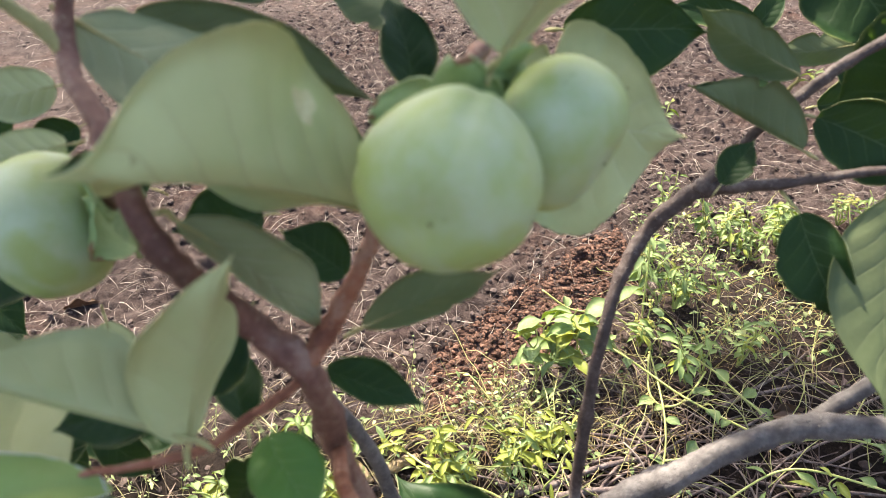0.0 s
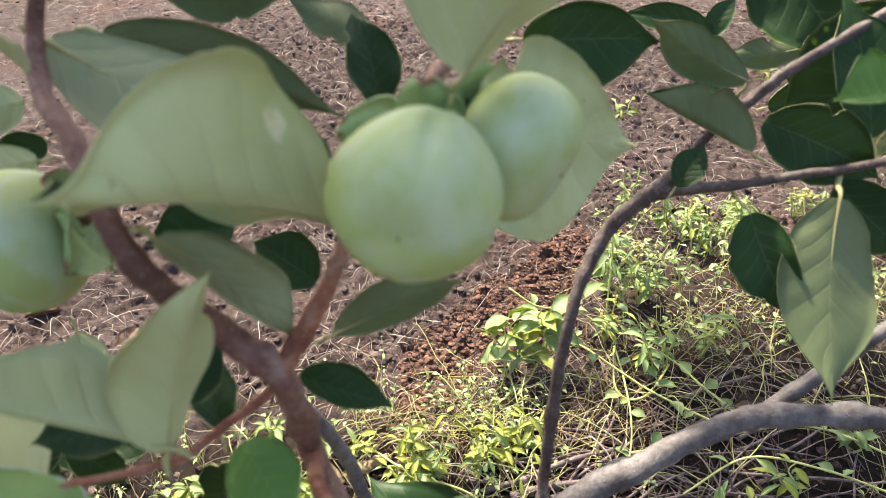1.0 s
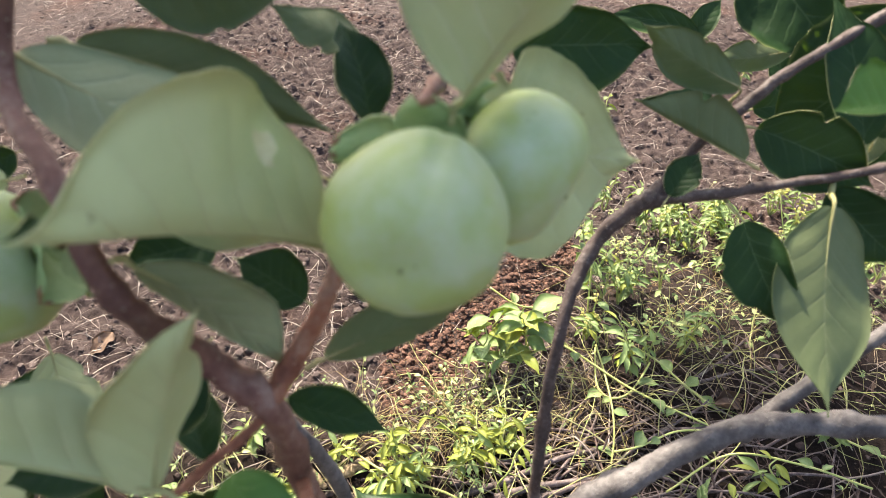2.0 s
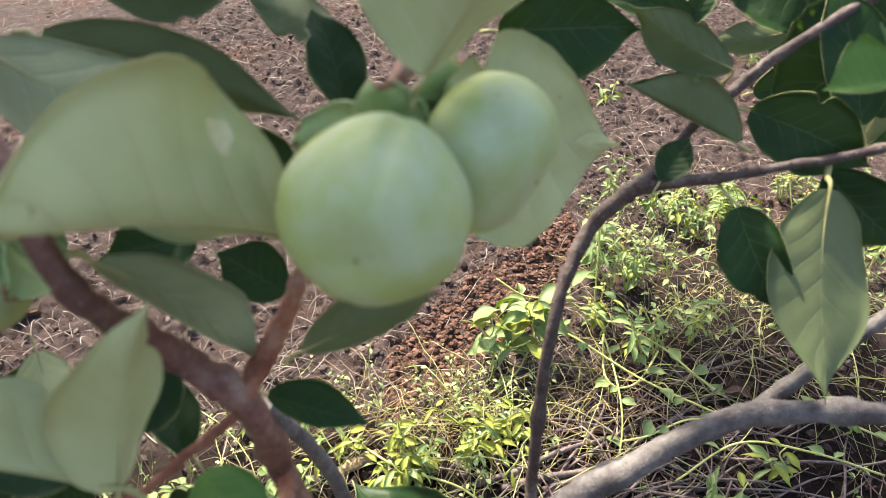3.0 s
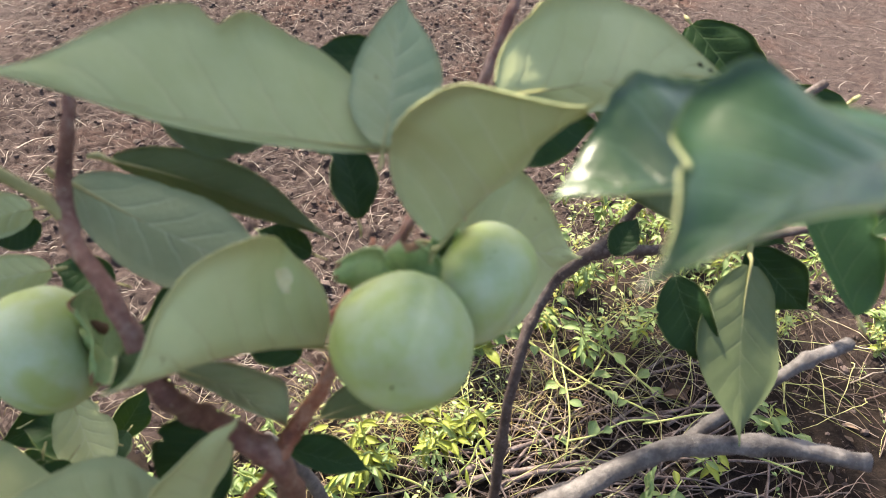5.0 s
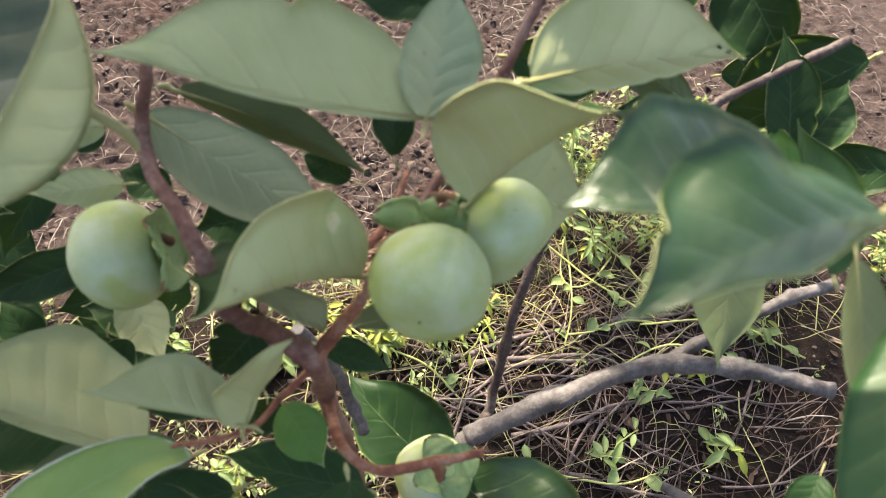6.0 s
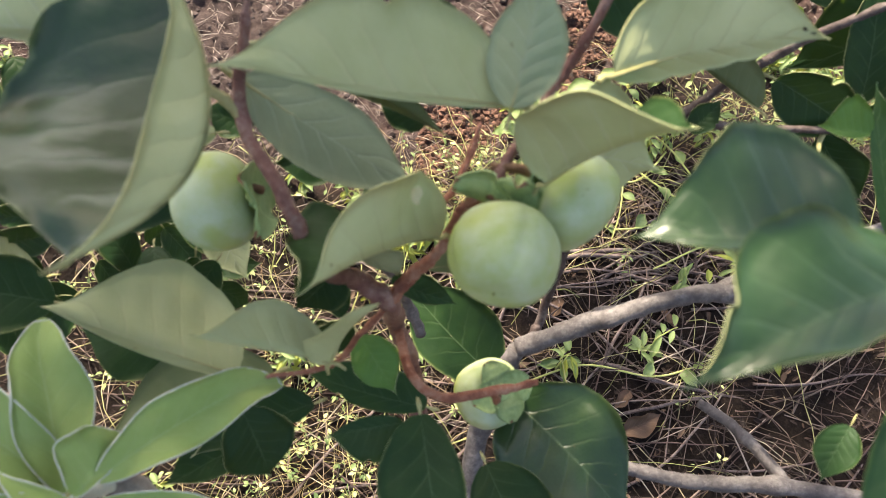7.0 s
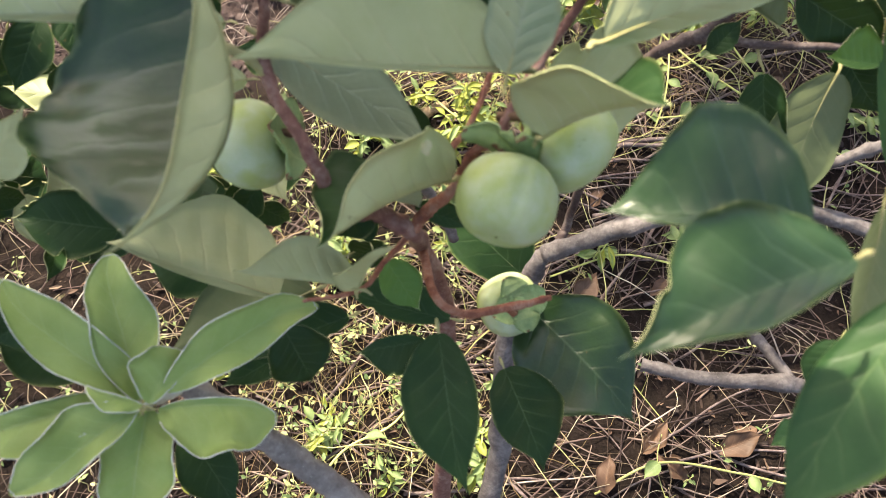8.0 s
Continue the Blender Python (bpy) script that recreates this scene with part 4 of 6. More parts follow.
def dead_twig(x, y, heading, length, radius, seed, forks=1):
    rnd = random.Random(seed)
    st = thing("dead_twig", (x, y, ground_z(x, y)), "dry grey-brown fallen twig lying on the litter", "twig", "fallen twigs")
    pts = []
    h = heading
    px_, py_ = x, y
    for i in range(6):
        pts.append((px_, py_, ground_z(px_, py_) + radius * 0.9 + 0.012 * math.sin(i * 0.7), radius * (1 - 0.09 * i)))
        px_ += math.cos(h) * length / 5
        py_ += math.sin(h) * length / 5
        h += rnd.uniform(-0.22, 0.22)
    line = smooth_path(pts, 4)
    bm = bmesh.new()
    tube(bm, line, 7, 0.18)
    part("shaft", bm, DEAD_WOOD, st)
    for _ in range(forks):
        q = line[rnd.randint(5, 14)]
        a = heading + rnd.choice((-1, 1)) * rnd.uniform(0.4, 0.9)
        ln = length * rnd.uniform(0.2, 0.4)
        bm = bmesh.new()
        tube(bm, smooth_path([(q[0], q[1], q[2], q[3] * 0.6), (q[0] + math.cos(a) * ln * 0.5, q[1] + math.sin(a) * ln * 0.5, ground_z(q[0] + math.cos(a) * ln * 0.5, q[1] + math.sin(a) * ln * 0.5) + 0.01, q[3] * 0.5), (q[0] + math.cos(a) * ln, q[1] + math.sin(a) * ln, ground_z(q[0] + math.cos(a) * ln, q[1] + math.sin(a) * ln) + 0.006, q[3] * 0.3)], 3), 6, 0.15)
        part("side_twig", bm, DEAD_WOOD, st)


dr = random.Random(9)
for k in range(84):
    tx, ty = dr.uniform(-0.5, 0.85), dr.uniform(0.05, 1.12)
    dead_twig(tx, ty, dr.gauss(0.2, 0.5), dr.uniform(0.18, 0.5), dr.uniform(0.002, 0.0046), 500 + k, dr.randint(0, 2))
STICKS = [(0.15, 0.885, 0.21, 0.40, 0.0075), (0.20, 0.868, 0.22, 0.36, 0.008), (0.27, 0.862, 0.2, 0.28, 0.007), (0.13, 1.055, 0.15, 0.24, 0.005), (0.15, 1.122, 0.1, 0.24, 0.004), (0.64, 1.12, 0.36, 0.30, 0.005), (0.72, 1.0, 0.44, 0.36, 0.005), (0.30, 0.70, 0.15, 0.40, 0.006), (0.36, 0.62, -0.2, 0.36, 0.005)]
for k in range(46):
    tx, ty = dr.uniform(0.10, 0.80), dr.uniform(0.78, 1.12)
    dead_twig(tx, ty, dr.gauss(0.25, 0.35), dr.uniform(0.14, 0.36), dr.uniform(0.0018, 0.0042), 900 + k, dr.randint(0, 1))
for k, (tx, ty, ta, tl, tr) in enumerate(STICKS):
    dead_twig(tx, ty, ta, tl, tr, 600 + k, 0)


def dead_leaf(x, y, turn, size, seed, lift=0.012):
    rnd = random.Random(seed)
    z = ground_z(x, y) + lift
    tip = (x + math.cos(turn) * size, y + math.sin(turn) * size, z + rnd.uniform(-0.004, 0.012))
    form = LeafForm((x, y, z), tip, (rnd.gauss(0, 0.35), rnd.gauss(0, 0.35), 1), size * 0.27, size * 0.27, rnd.uniform(20, 55), rnd.uniform(10, 50), rnd.uniform(-0.12, 0.2), rnd)
    form.wav = 0.22
    ob = part("dead_leaf", leaf_blade(form, 12, 4, 0.0004), [BROWN_LEAF, BROWN_LEAF], None)
    tagged(ob, "curled brown dead leaf lying on the litter", "leaf", "dead leaves")
    bm = bmesh.new()
    tube(bm, [(*form.place(u, 0), 0.0012 * (1.1 - u)) for u in (0.0, 0.2, 0.4, 0.6, 0.8, 0.97)], 5)
    part("midrib", bm, STALK, ob)


for k, (lx, ly, la, ls) in enumerate([(0.38, 0.18, 0.9, 0.09), (0.53, 0.19, 0.4, 0.10), (0.46, 0.13, 2.4, 0.08), (0.62, 0.24, 3.4, 0.07), (0.30, 0.10, 1.4, 0.08), (0.24, 0.48, 0.9, 0.10), (0.42, 0.46, 0.4, 0.10), (0.33, 0.42, 2.6, 0.07), (0.74, 1.09, 0.2, 0.09), (0.80, 1.06, 2.8, 0.07), (0.30, 0.72, 1.2, 0.06), (0.45, 0.55, 4.0, 0.06), (-0.15, 0.6, 0.5, 0.09), (-0.6, 0.95, 2.0, 0.1), (-0.75, 1.15, 1.0, 0.1), (-0.55, 1.3, 0.2, 0.09), (-0.9, 1.0, 3.0, 0.09), (-0.68, 1.42, 4.4, 0.09), (0.10, 0.55, 2.2, 0.07), (-0.3, 0.5, 1.1, 0.09), (0.55, 0.75, 5.2, 0.06), (-1.0, 1.5, 0.3, 0.1), (-0.5, 0.75, 1.9, 0.08)]):
    dead_leaf(lx, ly, la, ls, 700 + k)


def wood_chip(x, y, turn, size, seed):
    """A split piece of pale wood with ragged ends."""
    rnd = random.Random(seed)
    bm = bmesh.new()
    tube(bm, [(math.cos(turn) * size * (u - 0.5), math.sin(turn) * size * (u - 0.5), 0.004 * math.sin(u * 3), size * 0.14 * (1 - 0.5 * abs(u - 0.4))) for u in (0, 0.15, 0.3, 0.45, 0.6, 0.75, 0.9, 1.0)], 9, 0.5)
    for v in bm.verts:
        v.co = Vector((v.co.x + x, v.co.y + y, v.co.z * 0.6 + ground_z(x, y) + size * 0.06))
    tagged(part("wood_chip", bm, CHIP, None), "weathered pale piece of split wood on the soil", "wood")


wood_chip(-0.085, 0.965, 0.5, 0.10, 1)
wood_chip(-0.15, 0.95, 2.2, 0.055, 2)

# ---------------------------------------------------------------- the tree
TREE_FOOT = (-0.05, -0.32, 0.0)
tree = thing("persimmon_tree", TREE_FOOT, "young fruit tree with red-brown twigs, glossy leaves and green fruits", "tree")

# -- crown of the tree: base, tip, upper side, half widths, folds --
# -- nearer leaves
leaf((-0.011, 0.233, 1.114), (-0.084, 0.160, 1.167), (-0.433, 0.771, 0.468), 0.049, 0.055, 40, 40, 0.05, "spot")
leaf((0.023, 0.255, 1.206), (-0.114, 0.220, 1.265), (-0.406, 0.775, -0.484), 0.045, 0.004, 11, 11, 0.05, "warm")
leaf((0.064, 0.257, 1.228), (0.198, 0.312, 1.216), (-0.375, 0.840, -0.391), 0.014, 0.040, 15, 15, 0.05, "specked")
leaf((0.040, 0.232, 1.173), (0.089, 0.204, 1.255), (-0.229, 0.869, 0.439), 0.041, 0.046, 32, 32, 0.05, "mature")
leaf((-0.131, 0.302, 1.166), (-0.019, 0.244, 1.140), (0.057, 0.497, -0.866), 0.022, 0.023, 4, 4, 0.05, "cool")
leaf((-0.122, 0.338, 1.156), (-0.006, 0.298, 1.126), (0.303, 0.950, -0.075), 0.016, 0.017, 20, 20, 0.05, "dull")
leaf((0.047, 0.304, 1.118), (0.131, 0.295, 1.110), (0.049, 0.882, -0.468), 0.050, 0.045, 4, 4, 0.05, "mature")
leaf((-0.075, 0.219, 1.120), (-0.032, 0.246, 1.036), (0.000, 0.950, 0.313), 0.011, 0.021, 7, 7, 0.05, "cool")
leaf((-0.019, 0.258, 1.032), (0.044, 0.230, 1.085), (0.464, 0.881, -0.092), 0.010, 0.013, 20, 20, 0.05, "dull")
leaf((-0.076, 0.178, 1.047), (-0.044, 0.176, 1.134), (-0.600, 0.764, 0.237), 0.016, 0.022, 20, 20, 0.05, "warm")
leaf((-0.137, 0.268, 1.258), (-0.155, 0.123, 1.259), (-0.893, 0.108, 0.437), 0.026, 0.103, 58, 58, -0.25, "glossy", bow=-0.04)
leaf((-0.138, 0.181, 1.014), (-0.254, 0.203, 1.068), (-0.274, 0.538, -0.797), 0.058, 0.008, 26, 26, 0.05, "warm")
leaf((0.144, 0.144, 1.252), (0.054, 0.149, 1.252), (-0.000, -0.000, 1.000), 0.008, 0.049, 13, 13, 0.05, "glossy")
leaf((0.142, 0.121, 1.282), (0.053, 0.078, 1.282), (0.000, -0.000, 1.000), 0.012, 0.032, 13, 13, 0.05, "glossy")
leaf((0.061, 0.217, 0.889), (0.157, 0.118, 0.884), (-0.164, -0.209, 0.964), 0.051, 0.058, 12, 12, 0.05, "glossy")
leaf((0.037, 0.155, 0.912), (0.074, 0.070, 0.903), (-0.109, -0.148, 0.983), 0.034, 0.025, 11, 11, 0.05, "mature")
leaf((-0.018, 0.153, 1.034), (0.002, 0.044, 1.017), (0.029, -0.145, 0.989), 0.020, 0.031, 8, 8, 0.05, "mature")
leaf((-0.028, 0.147, 1.033), (-0.076, 0.137, 1.034), (0.081, -0.199, 0.977), 0.021, 0.007, 11, 11, 0.05, "mature")
leaf((0.088, 0.344, 0.607), (-0.037, 0.457, 0.658), (-0.064, -0.465, 0.883), 0.043, 0.057, 10, 10, 0.05, "mature")
leaf((-0.010, 0.193, 0.928), (-0.110, 0.214, 0.945), (0.061, -0.439, 0.896), 0.011, 0.025, 6, 6, 0.05, "mature")
leaf((-0.061, 0.216, 1.006), (-0.034, 0.181, 0.988), (0.060, -0.421, 0.905), 0.016, 0.016, 12, 12, 0.05, "fresh")
leaf((-0.221, 0.097, 1.036), (-0.252, 0.189, 1.074), (0.415, -0.225, 0.882), 0.021, 0.024, 8, 8, 0.05, "young")
leaf((-0.200, 0.102, 1.050), (-0.108, 0.175, 1.040), (0.287, -0.233, 0.929), 0.020, 0.017, 4, 4, 0.05, "young")
leaf((-0.210, 0.093, 1.030), (-0.132, 0.100, 1.007), (0.289, 0.013, 0.957), 0.005, 0.039, 5, 5, 0.05, "young")
leaf((-0.219, 0.100, 1.035), (-0.306, 0.156, 1.095), (0.450, -0.224, 0.864), 0.017, 0.022, 5, 5, 0.05, "young")
leaf((-0.217, 0.093, 1.045), (-0.272, 0.028, 1.066), (0.470, -0.103, 0.876), 0.012, 0.026, 8, 8, 0.05, "young")
leaf((-0.230, 0.099, 1.040), (-0.313, 0.059, 1.081), (0.466, -0.056, 0.883), 0.023, 0.011, 5, 5, 0.05, "young")
leaf((-0.219, 0.094, 1.024), (-0.218, 0.017, 1.018), (0.378, -0.062, 0.924), 0.027, 0.026, 12, 12, 0.05, "young")
leaf((-0.208, 0.093, 1.051), (-0.189, 0.129, 1.050), (0.391, -0.186, 0.901), 0.029, 0.006, 12, 12, 0.05, "young")
leaf((-0.211, 0.092, 1.053), (-0.244, 0.099, 1.069), (0.429, -0.092, 0.899), 0.011, 0.002, 9, 9, 0.05, "young")
leaf((0.187, 0.119, 1.250), (0.133, 0.028, 1.205), (-0.519, -0.107, 0.848), 0.028, 0.017, 3, 3, 0.05, "mid")
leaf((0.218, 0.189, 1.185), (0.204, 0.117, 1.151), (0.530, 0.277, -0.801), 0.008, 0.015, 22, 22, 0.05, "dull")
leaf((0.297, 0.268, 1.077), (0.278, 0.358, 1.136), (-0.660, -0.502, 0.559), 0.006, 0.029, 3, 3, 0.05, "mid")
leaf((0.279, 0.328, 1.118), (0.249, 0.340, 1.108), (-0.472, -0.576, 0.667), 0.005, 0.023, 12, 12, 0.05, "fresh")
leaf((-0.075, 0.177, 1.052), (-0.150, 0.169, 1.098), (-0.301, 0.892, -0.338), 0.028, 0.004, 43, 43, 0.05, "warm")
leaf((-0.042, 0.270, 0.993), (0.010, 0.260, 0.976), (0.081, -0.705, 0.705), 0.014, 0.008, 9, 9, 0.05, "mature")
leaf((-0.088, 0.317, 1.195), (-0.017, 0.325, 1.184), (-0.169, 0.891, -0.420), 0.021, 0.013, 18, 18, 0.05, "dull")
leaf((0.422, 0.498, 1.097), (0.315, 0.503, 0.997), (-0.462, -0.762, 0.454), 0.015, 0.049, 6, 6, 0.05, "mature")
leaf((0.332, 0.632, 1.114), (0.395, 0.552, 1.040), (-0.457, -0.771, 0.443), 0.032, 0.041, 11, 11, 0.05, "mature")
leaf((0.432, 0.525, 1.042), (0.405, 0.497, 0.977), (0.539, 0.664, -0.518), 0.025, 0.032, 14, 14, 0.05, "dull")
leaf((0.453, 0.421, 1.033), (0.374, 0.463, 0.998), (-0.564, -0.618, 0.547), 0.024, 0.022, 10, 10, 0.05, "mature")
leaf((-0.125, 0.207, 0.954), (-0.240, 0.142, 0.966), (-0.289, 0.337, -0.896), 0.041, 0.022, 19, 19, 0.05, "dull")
leaf((-0.177, 0.276, 1.215), (-0.262, 0.243, 1.251), (-0.482, 0.735, -0.476), 0.037, 0.006, 27, 27, 0.05, "mature")
leaf((-0.292, 0.192, 1.163), (-0.262, 0.245, 1.170), (-0.532, 0.392, -0.751), 0.018, 0.012, 16, 16, 0.05, "warm")
leaf((-0.095, 0.187, 0.946), (-0.178, 0.144, 0.953), (0.227, -0.270, 0.936), 0.012, 0.024, 8, 8, 0.05, "mature")
leaf((-0.135, 0.166, 0.926), (-0.197, 0.124, 0.934), (0.263, -0.216, 0.940), 0.013, 0.025, 10, 10, 0.05, "mature")
leaf((-0.228, 0.093, 0.919), (-0.179, 0.030, 0.900), (0.304, -0.057, 0.951), 0.020, 0.024, 11, 11, 0.05, "mature")
leaf((-0.290, 0.141, 0.952), (-0.368, 0.162, 1.002), (0.496, -0.176, 0.851), 0.032, 0.019, 10, 10, 0.05, "mature")
leaf((0.017, 0.245, 1.214), (0.027, 0.288, 1.264), (0.147, 0.730, -0.667), 0.019, 0.019, 16, 16, 0.05, "cool")
leaf((0.279, 0.163, 1.005), (0.258, 0.130, 0.986), (-0.444, -0.202, 0.873), 0.014, 0.014, 12, 12, 0.05, "mature")
leaf((0.263, 0.108, 0.985), (0.234, 0.089, 0.969), (-0.413, -0.124, 0.902), 0.011, 0.010, 12, 12, 0.05, "mid")
# -- further leaves
leaf((0.102, 0.478, 1.097), (0.203, 0.478, 1.096), (0.003, -0.930, 0.367), 0.024, 0.032, 10, 10, 0.05, "mature")
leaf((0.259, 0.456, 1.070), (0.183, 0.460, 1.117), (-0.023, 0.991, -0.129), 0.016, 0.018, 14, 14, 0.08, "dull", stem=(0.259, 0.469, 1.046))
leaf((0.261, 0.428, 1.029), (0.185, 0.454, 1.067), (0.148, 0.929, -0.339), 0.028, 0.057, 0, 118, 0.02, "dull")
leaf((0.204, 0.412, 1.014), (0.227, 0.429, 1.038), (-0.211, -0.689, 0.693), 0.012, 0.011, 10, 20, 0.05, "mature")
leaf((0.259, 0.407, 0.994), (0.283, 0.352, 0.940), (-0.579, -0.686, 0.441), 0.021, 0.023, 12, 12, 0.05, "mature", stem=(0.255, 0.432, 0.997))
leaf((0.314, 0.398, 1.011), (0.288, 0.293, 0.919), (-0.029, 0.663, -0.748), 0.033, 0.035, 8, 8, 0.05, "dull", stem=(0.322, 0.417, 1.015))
leaf((0.275, 0.452, 1.042), (0.360, 0.422, 1.008), (-0.196, -0.919, 0.341), 0.027, 0.027, 10, 10, 0.05, "mature", stem=(0.259, 0.465, 1.040))
leaf((0.352, 0.439, 1.031), (0.337, 0.506, 1.119), (-0.245, -0.793, 0.558), 0.021, 0.023, 12, 12, 0.06, "mature", stem=(0.359, 0.439, 1.014))
leaf((0.325, 0.422, 1.006), (0.376, 0.387, 0.963), (-0.342, -0.882, 0.324), 0.023, 0.023, 10, 10, 0.05, "mature")
leaf((0.361, 0.442, 1.036), (0.400, 0.478, 1.087), (-0.399, -0.579, 0.711), 0.023, 0.023, 10, 10, 0.05, "mature")
leaf((0.352, 0.731, 1.004), (0.247, 0.752, 1.023), (-0.052, -0.799, 0.599), 0.016, 0.016, 12, 12, 0.1, "mature")
leaf((0.422, 0.670, 1.012), (0.336, 0.670, 1.004), (0.037, 0.908, -0.417), 0.017, 0.014, 12, 12, 0.1, "dull")
leaf((0.335, 0.729, 0.999), (0.377, 0.756, 1.039), (-0.125, -0.756, 0.642), 0.013, 0.013, 12, 12, 0.06, "mature")
leaf((0.428, 0.727, 0.921), (0.526, 0.734, 0.939), (-0.037, -0.845, 0.534), 0.025, 0.025, 12, 12, 0.06, "mature")
leaf((0.445, 0.688, 0.954), (0.428, 0.721, 0.996), (-0.348, -0.805, 0.480), 0.013, 0.015, 12, 12, 0.06, "mature")
leaf((0.547, 0.870, 0.956), (0.472, 0.887, 0.972), (-0.154, -0.955, 0.254), 0.024, 0.024, 12, 12, 0.06, "mature")
leaf((-0.077, 0.237, 0.990), (-0.100, 0.282, 1.004), (0.401, -0.073, 0.913), 0.012, 0.014, 18, 18, 0.08, "mature")
leaf((-0.033, 0.319, 1.017), (-0.070, 0.335, 1.038), (0.095, -0.722, 0.685), 0.015, 0.017, 12, 12, 0.06, "mature")
leaf((0.007, 0.331, 1.116), (-0.007, 0.368, 1.155), (0.389, -0.586, 0.711), 0.015, 0.015, 14, 14, 0.08, "mature")
leaf((0.004, 0.370, 1.143), (-0.041, 0.385, 1.158), (-0.081, 0.595, -0.800), 0.014, 0.012, 12, 12, 0.12, "dull")
leaf((-0.022, 0.349, 1.078), (-0.057, 0.360, 1.090), (-0.055, -0.803, 0.594), 0.011, 0.011, 12, 12, 0.06, "mature")
leaf((-0.175, 0.351, 1.117), (-0.230, 0.347, 1.111), (-0.035, 0.943, -0.332), 0.013, 0.014, 12, 12, 0.06, "mature")
leaf((-0.203, 0.412, 1.065), (-0.236, 0.404, 1.053), (0.138, -0.945, 0.295), 0.012, 0.012, 12, 12, 0.06, "mature")
leaf((-0.072, 0.259, 0.937), (-0.106, 0.256, 0.899), (-0.323, -0.881, 0.346), 0.016, 0.016, 12, 12, 0.06, "mature")
leaf((-0.092, 0.207, 1.037), (-0.143, 0.201, 1.029), (-0.026, -0.731, 0.682), 0.012, 0.014, 12, 12, 0.06, "mature")
leaf((-0.238, 0.395, 1.044), (-0.279, 0.347, 0.993), (0.357, -0.807, 0.471), 0.015, 0.017, 12, 12, 0.06, "mature")
leaf((-0.185, 0.317, 1.034), (-0.273, 0.294, 1.009), (0.037, -0.797, 0.603), 0.016, 0.016, 12, 12, 0.06, "mature")
leaf((-0.187, 0.305, 0.949), (-0.219, 0.277, 0.918), (0.155, -0.800, 0.579), 0.016, 0.016, 12, 12, 0.06, "mature")
leaf((-0.075, 0.255, 1.042), (-0.107, 0.231, 1.016), (0.055, -0.764, 0.642), 0.019, 0.019, 12, 12, 0.06, "mature")
leaf((-0.179, 0.343, 0.916), (-0.240, 0.354, 0.928), (0.057, -0.558, 0.828), 0.019, 0.019, 12, 12, 0.06, "mature")
leaf((-0.158, 0.313, 1.103), (-0.215, 0.307, 1.097), (-0.015, 0.805, -0.593), 0.012, 0.012, 12, 12, 0.06, "mature")
leaf((0.031, 0.391, 1.187), (-0.020, 0.392, 1.189), (-0.002, -0.697, 0.717), 0.012, 0.012, 12, 12, 0.06, "mature")
leaf((-0.085, 0.361, 1.030), (-0.135, 0.346, 1.029), (0.190, -0.663, 0.724), 0.021, 0.021, 12, 12, 0.06, "mature")
leaf((-0.150, 0.368, 1.046), (-0.188, 0.374, 1.057), (0.119, -0.632, 0.766), 0.014, 0.014, 12, 12, 0.06, "mature")
leaf((-0.377, 0.291, 1.038), (-0.431, 0.268, 1.033), (0.247, -0.718, 0.650), 0.019, 0.019, 12, 12, 0.06, "mature")
leaf((-0.284, 0.242, 0.989), (-0.363, 0.246, 1.006), (0.169, -0.441, 0.882), 0.028, 0.028, 12, 12, 0.06, "mature")
leaf((-0.198, 0.220, 0.958), (-0.268, 0.225, 0.975), (0.179, -0.402, 0.898), 0.028, 0.028, 12, 12, 0.06, "mature")
leaf((-0.287, 0.158, 1.055), (-0.327, 0.133, 1.046), (0.243, -0.648, 0.722), 0.023, 0.023, 12, 12, 0.06, "mature")
leaf((-0.131, 0.155, 1.024), (-0.115, 0.125, 0.978), (0.512, -0.633, 0.580), 0.024, 0.024, 12, 12, 0.06, "mature")
leaf((-0.256, 0.300, 1.215), (-0.171, 0.254, 1.233), (0.453, 0.585, -0.673), 0.017, 0.017, 12, 12, 0.06, "mature")
leaf((-0.505, 0.423, 0.893), (-0.522, 0.359, 0.888), (0.432, -0.190, 0.881), 0.019, 0.019, 12, 14, 0.08, "mature")
leaf((-0.407, 0.417, 0.906), (-0.378, 0.369, 0.859), (0.382, -0.526, 0.760), 0.021, 0.021, 12, 14, 0.08, "mature")
leaf((-0.558, 0.413, 0.851), (-0.524, 0.467, 0.873), (0.341, -0.533, 0.775), 0.020, 0.020, 12, 14, 0.08, "mature")
leaf((-0.338, 0.314, 0.854), (-0.401, 0.279, 0.809), (0.097, -0.846, 0.525), 0.021, 0.021, 12, 14, 0.08, "mature")
leaf((-0.203, 0.308, 0.906), (-0.176, 0.311, 0.857), (0.598, -0.751, 0.281), 0.013, 0.013, 12, 14, 0.08, "mature")
leaf((-0.348, 0.396, 1.061), (-0.366, 0.337, 1.038), (0.511, -0.441, 0.738), 0.018, 0.018, 12, 14, 0.08, "mature")
leaf((-0.513, 0.330, 0.838), (-0.446, 0.362, 0.834), (0.357, -0.662, 0.659), 0.023, 0.023, 12, 14, 0.08, "mature")
leaf((-0.323, 0.374, 1.043), (-0.259, 0.356, 1.029), (-0.072, -0.779, 0.623), 0.018, 0.018, 12, 14, 0.08, "mature")
leaf((-0.510, 0.352, 0.939), (-0.465, 0.362, 0.902), (0.621, -0.471, 0.626), 0.019, 0.019, 12, 14, 0.08, "mature")
leaf((-0.407, 0.355, 1.031), (-0.464, 0.392, 1.029), (-0.197, -0.271, 0.942), 0.012, 0.012, 12, 14, 0.08, "mature")
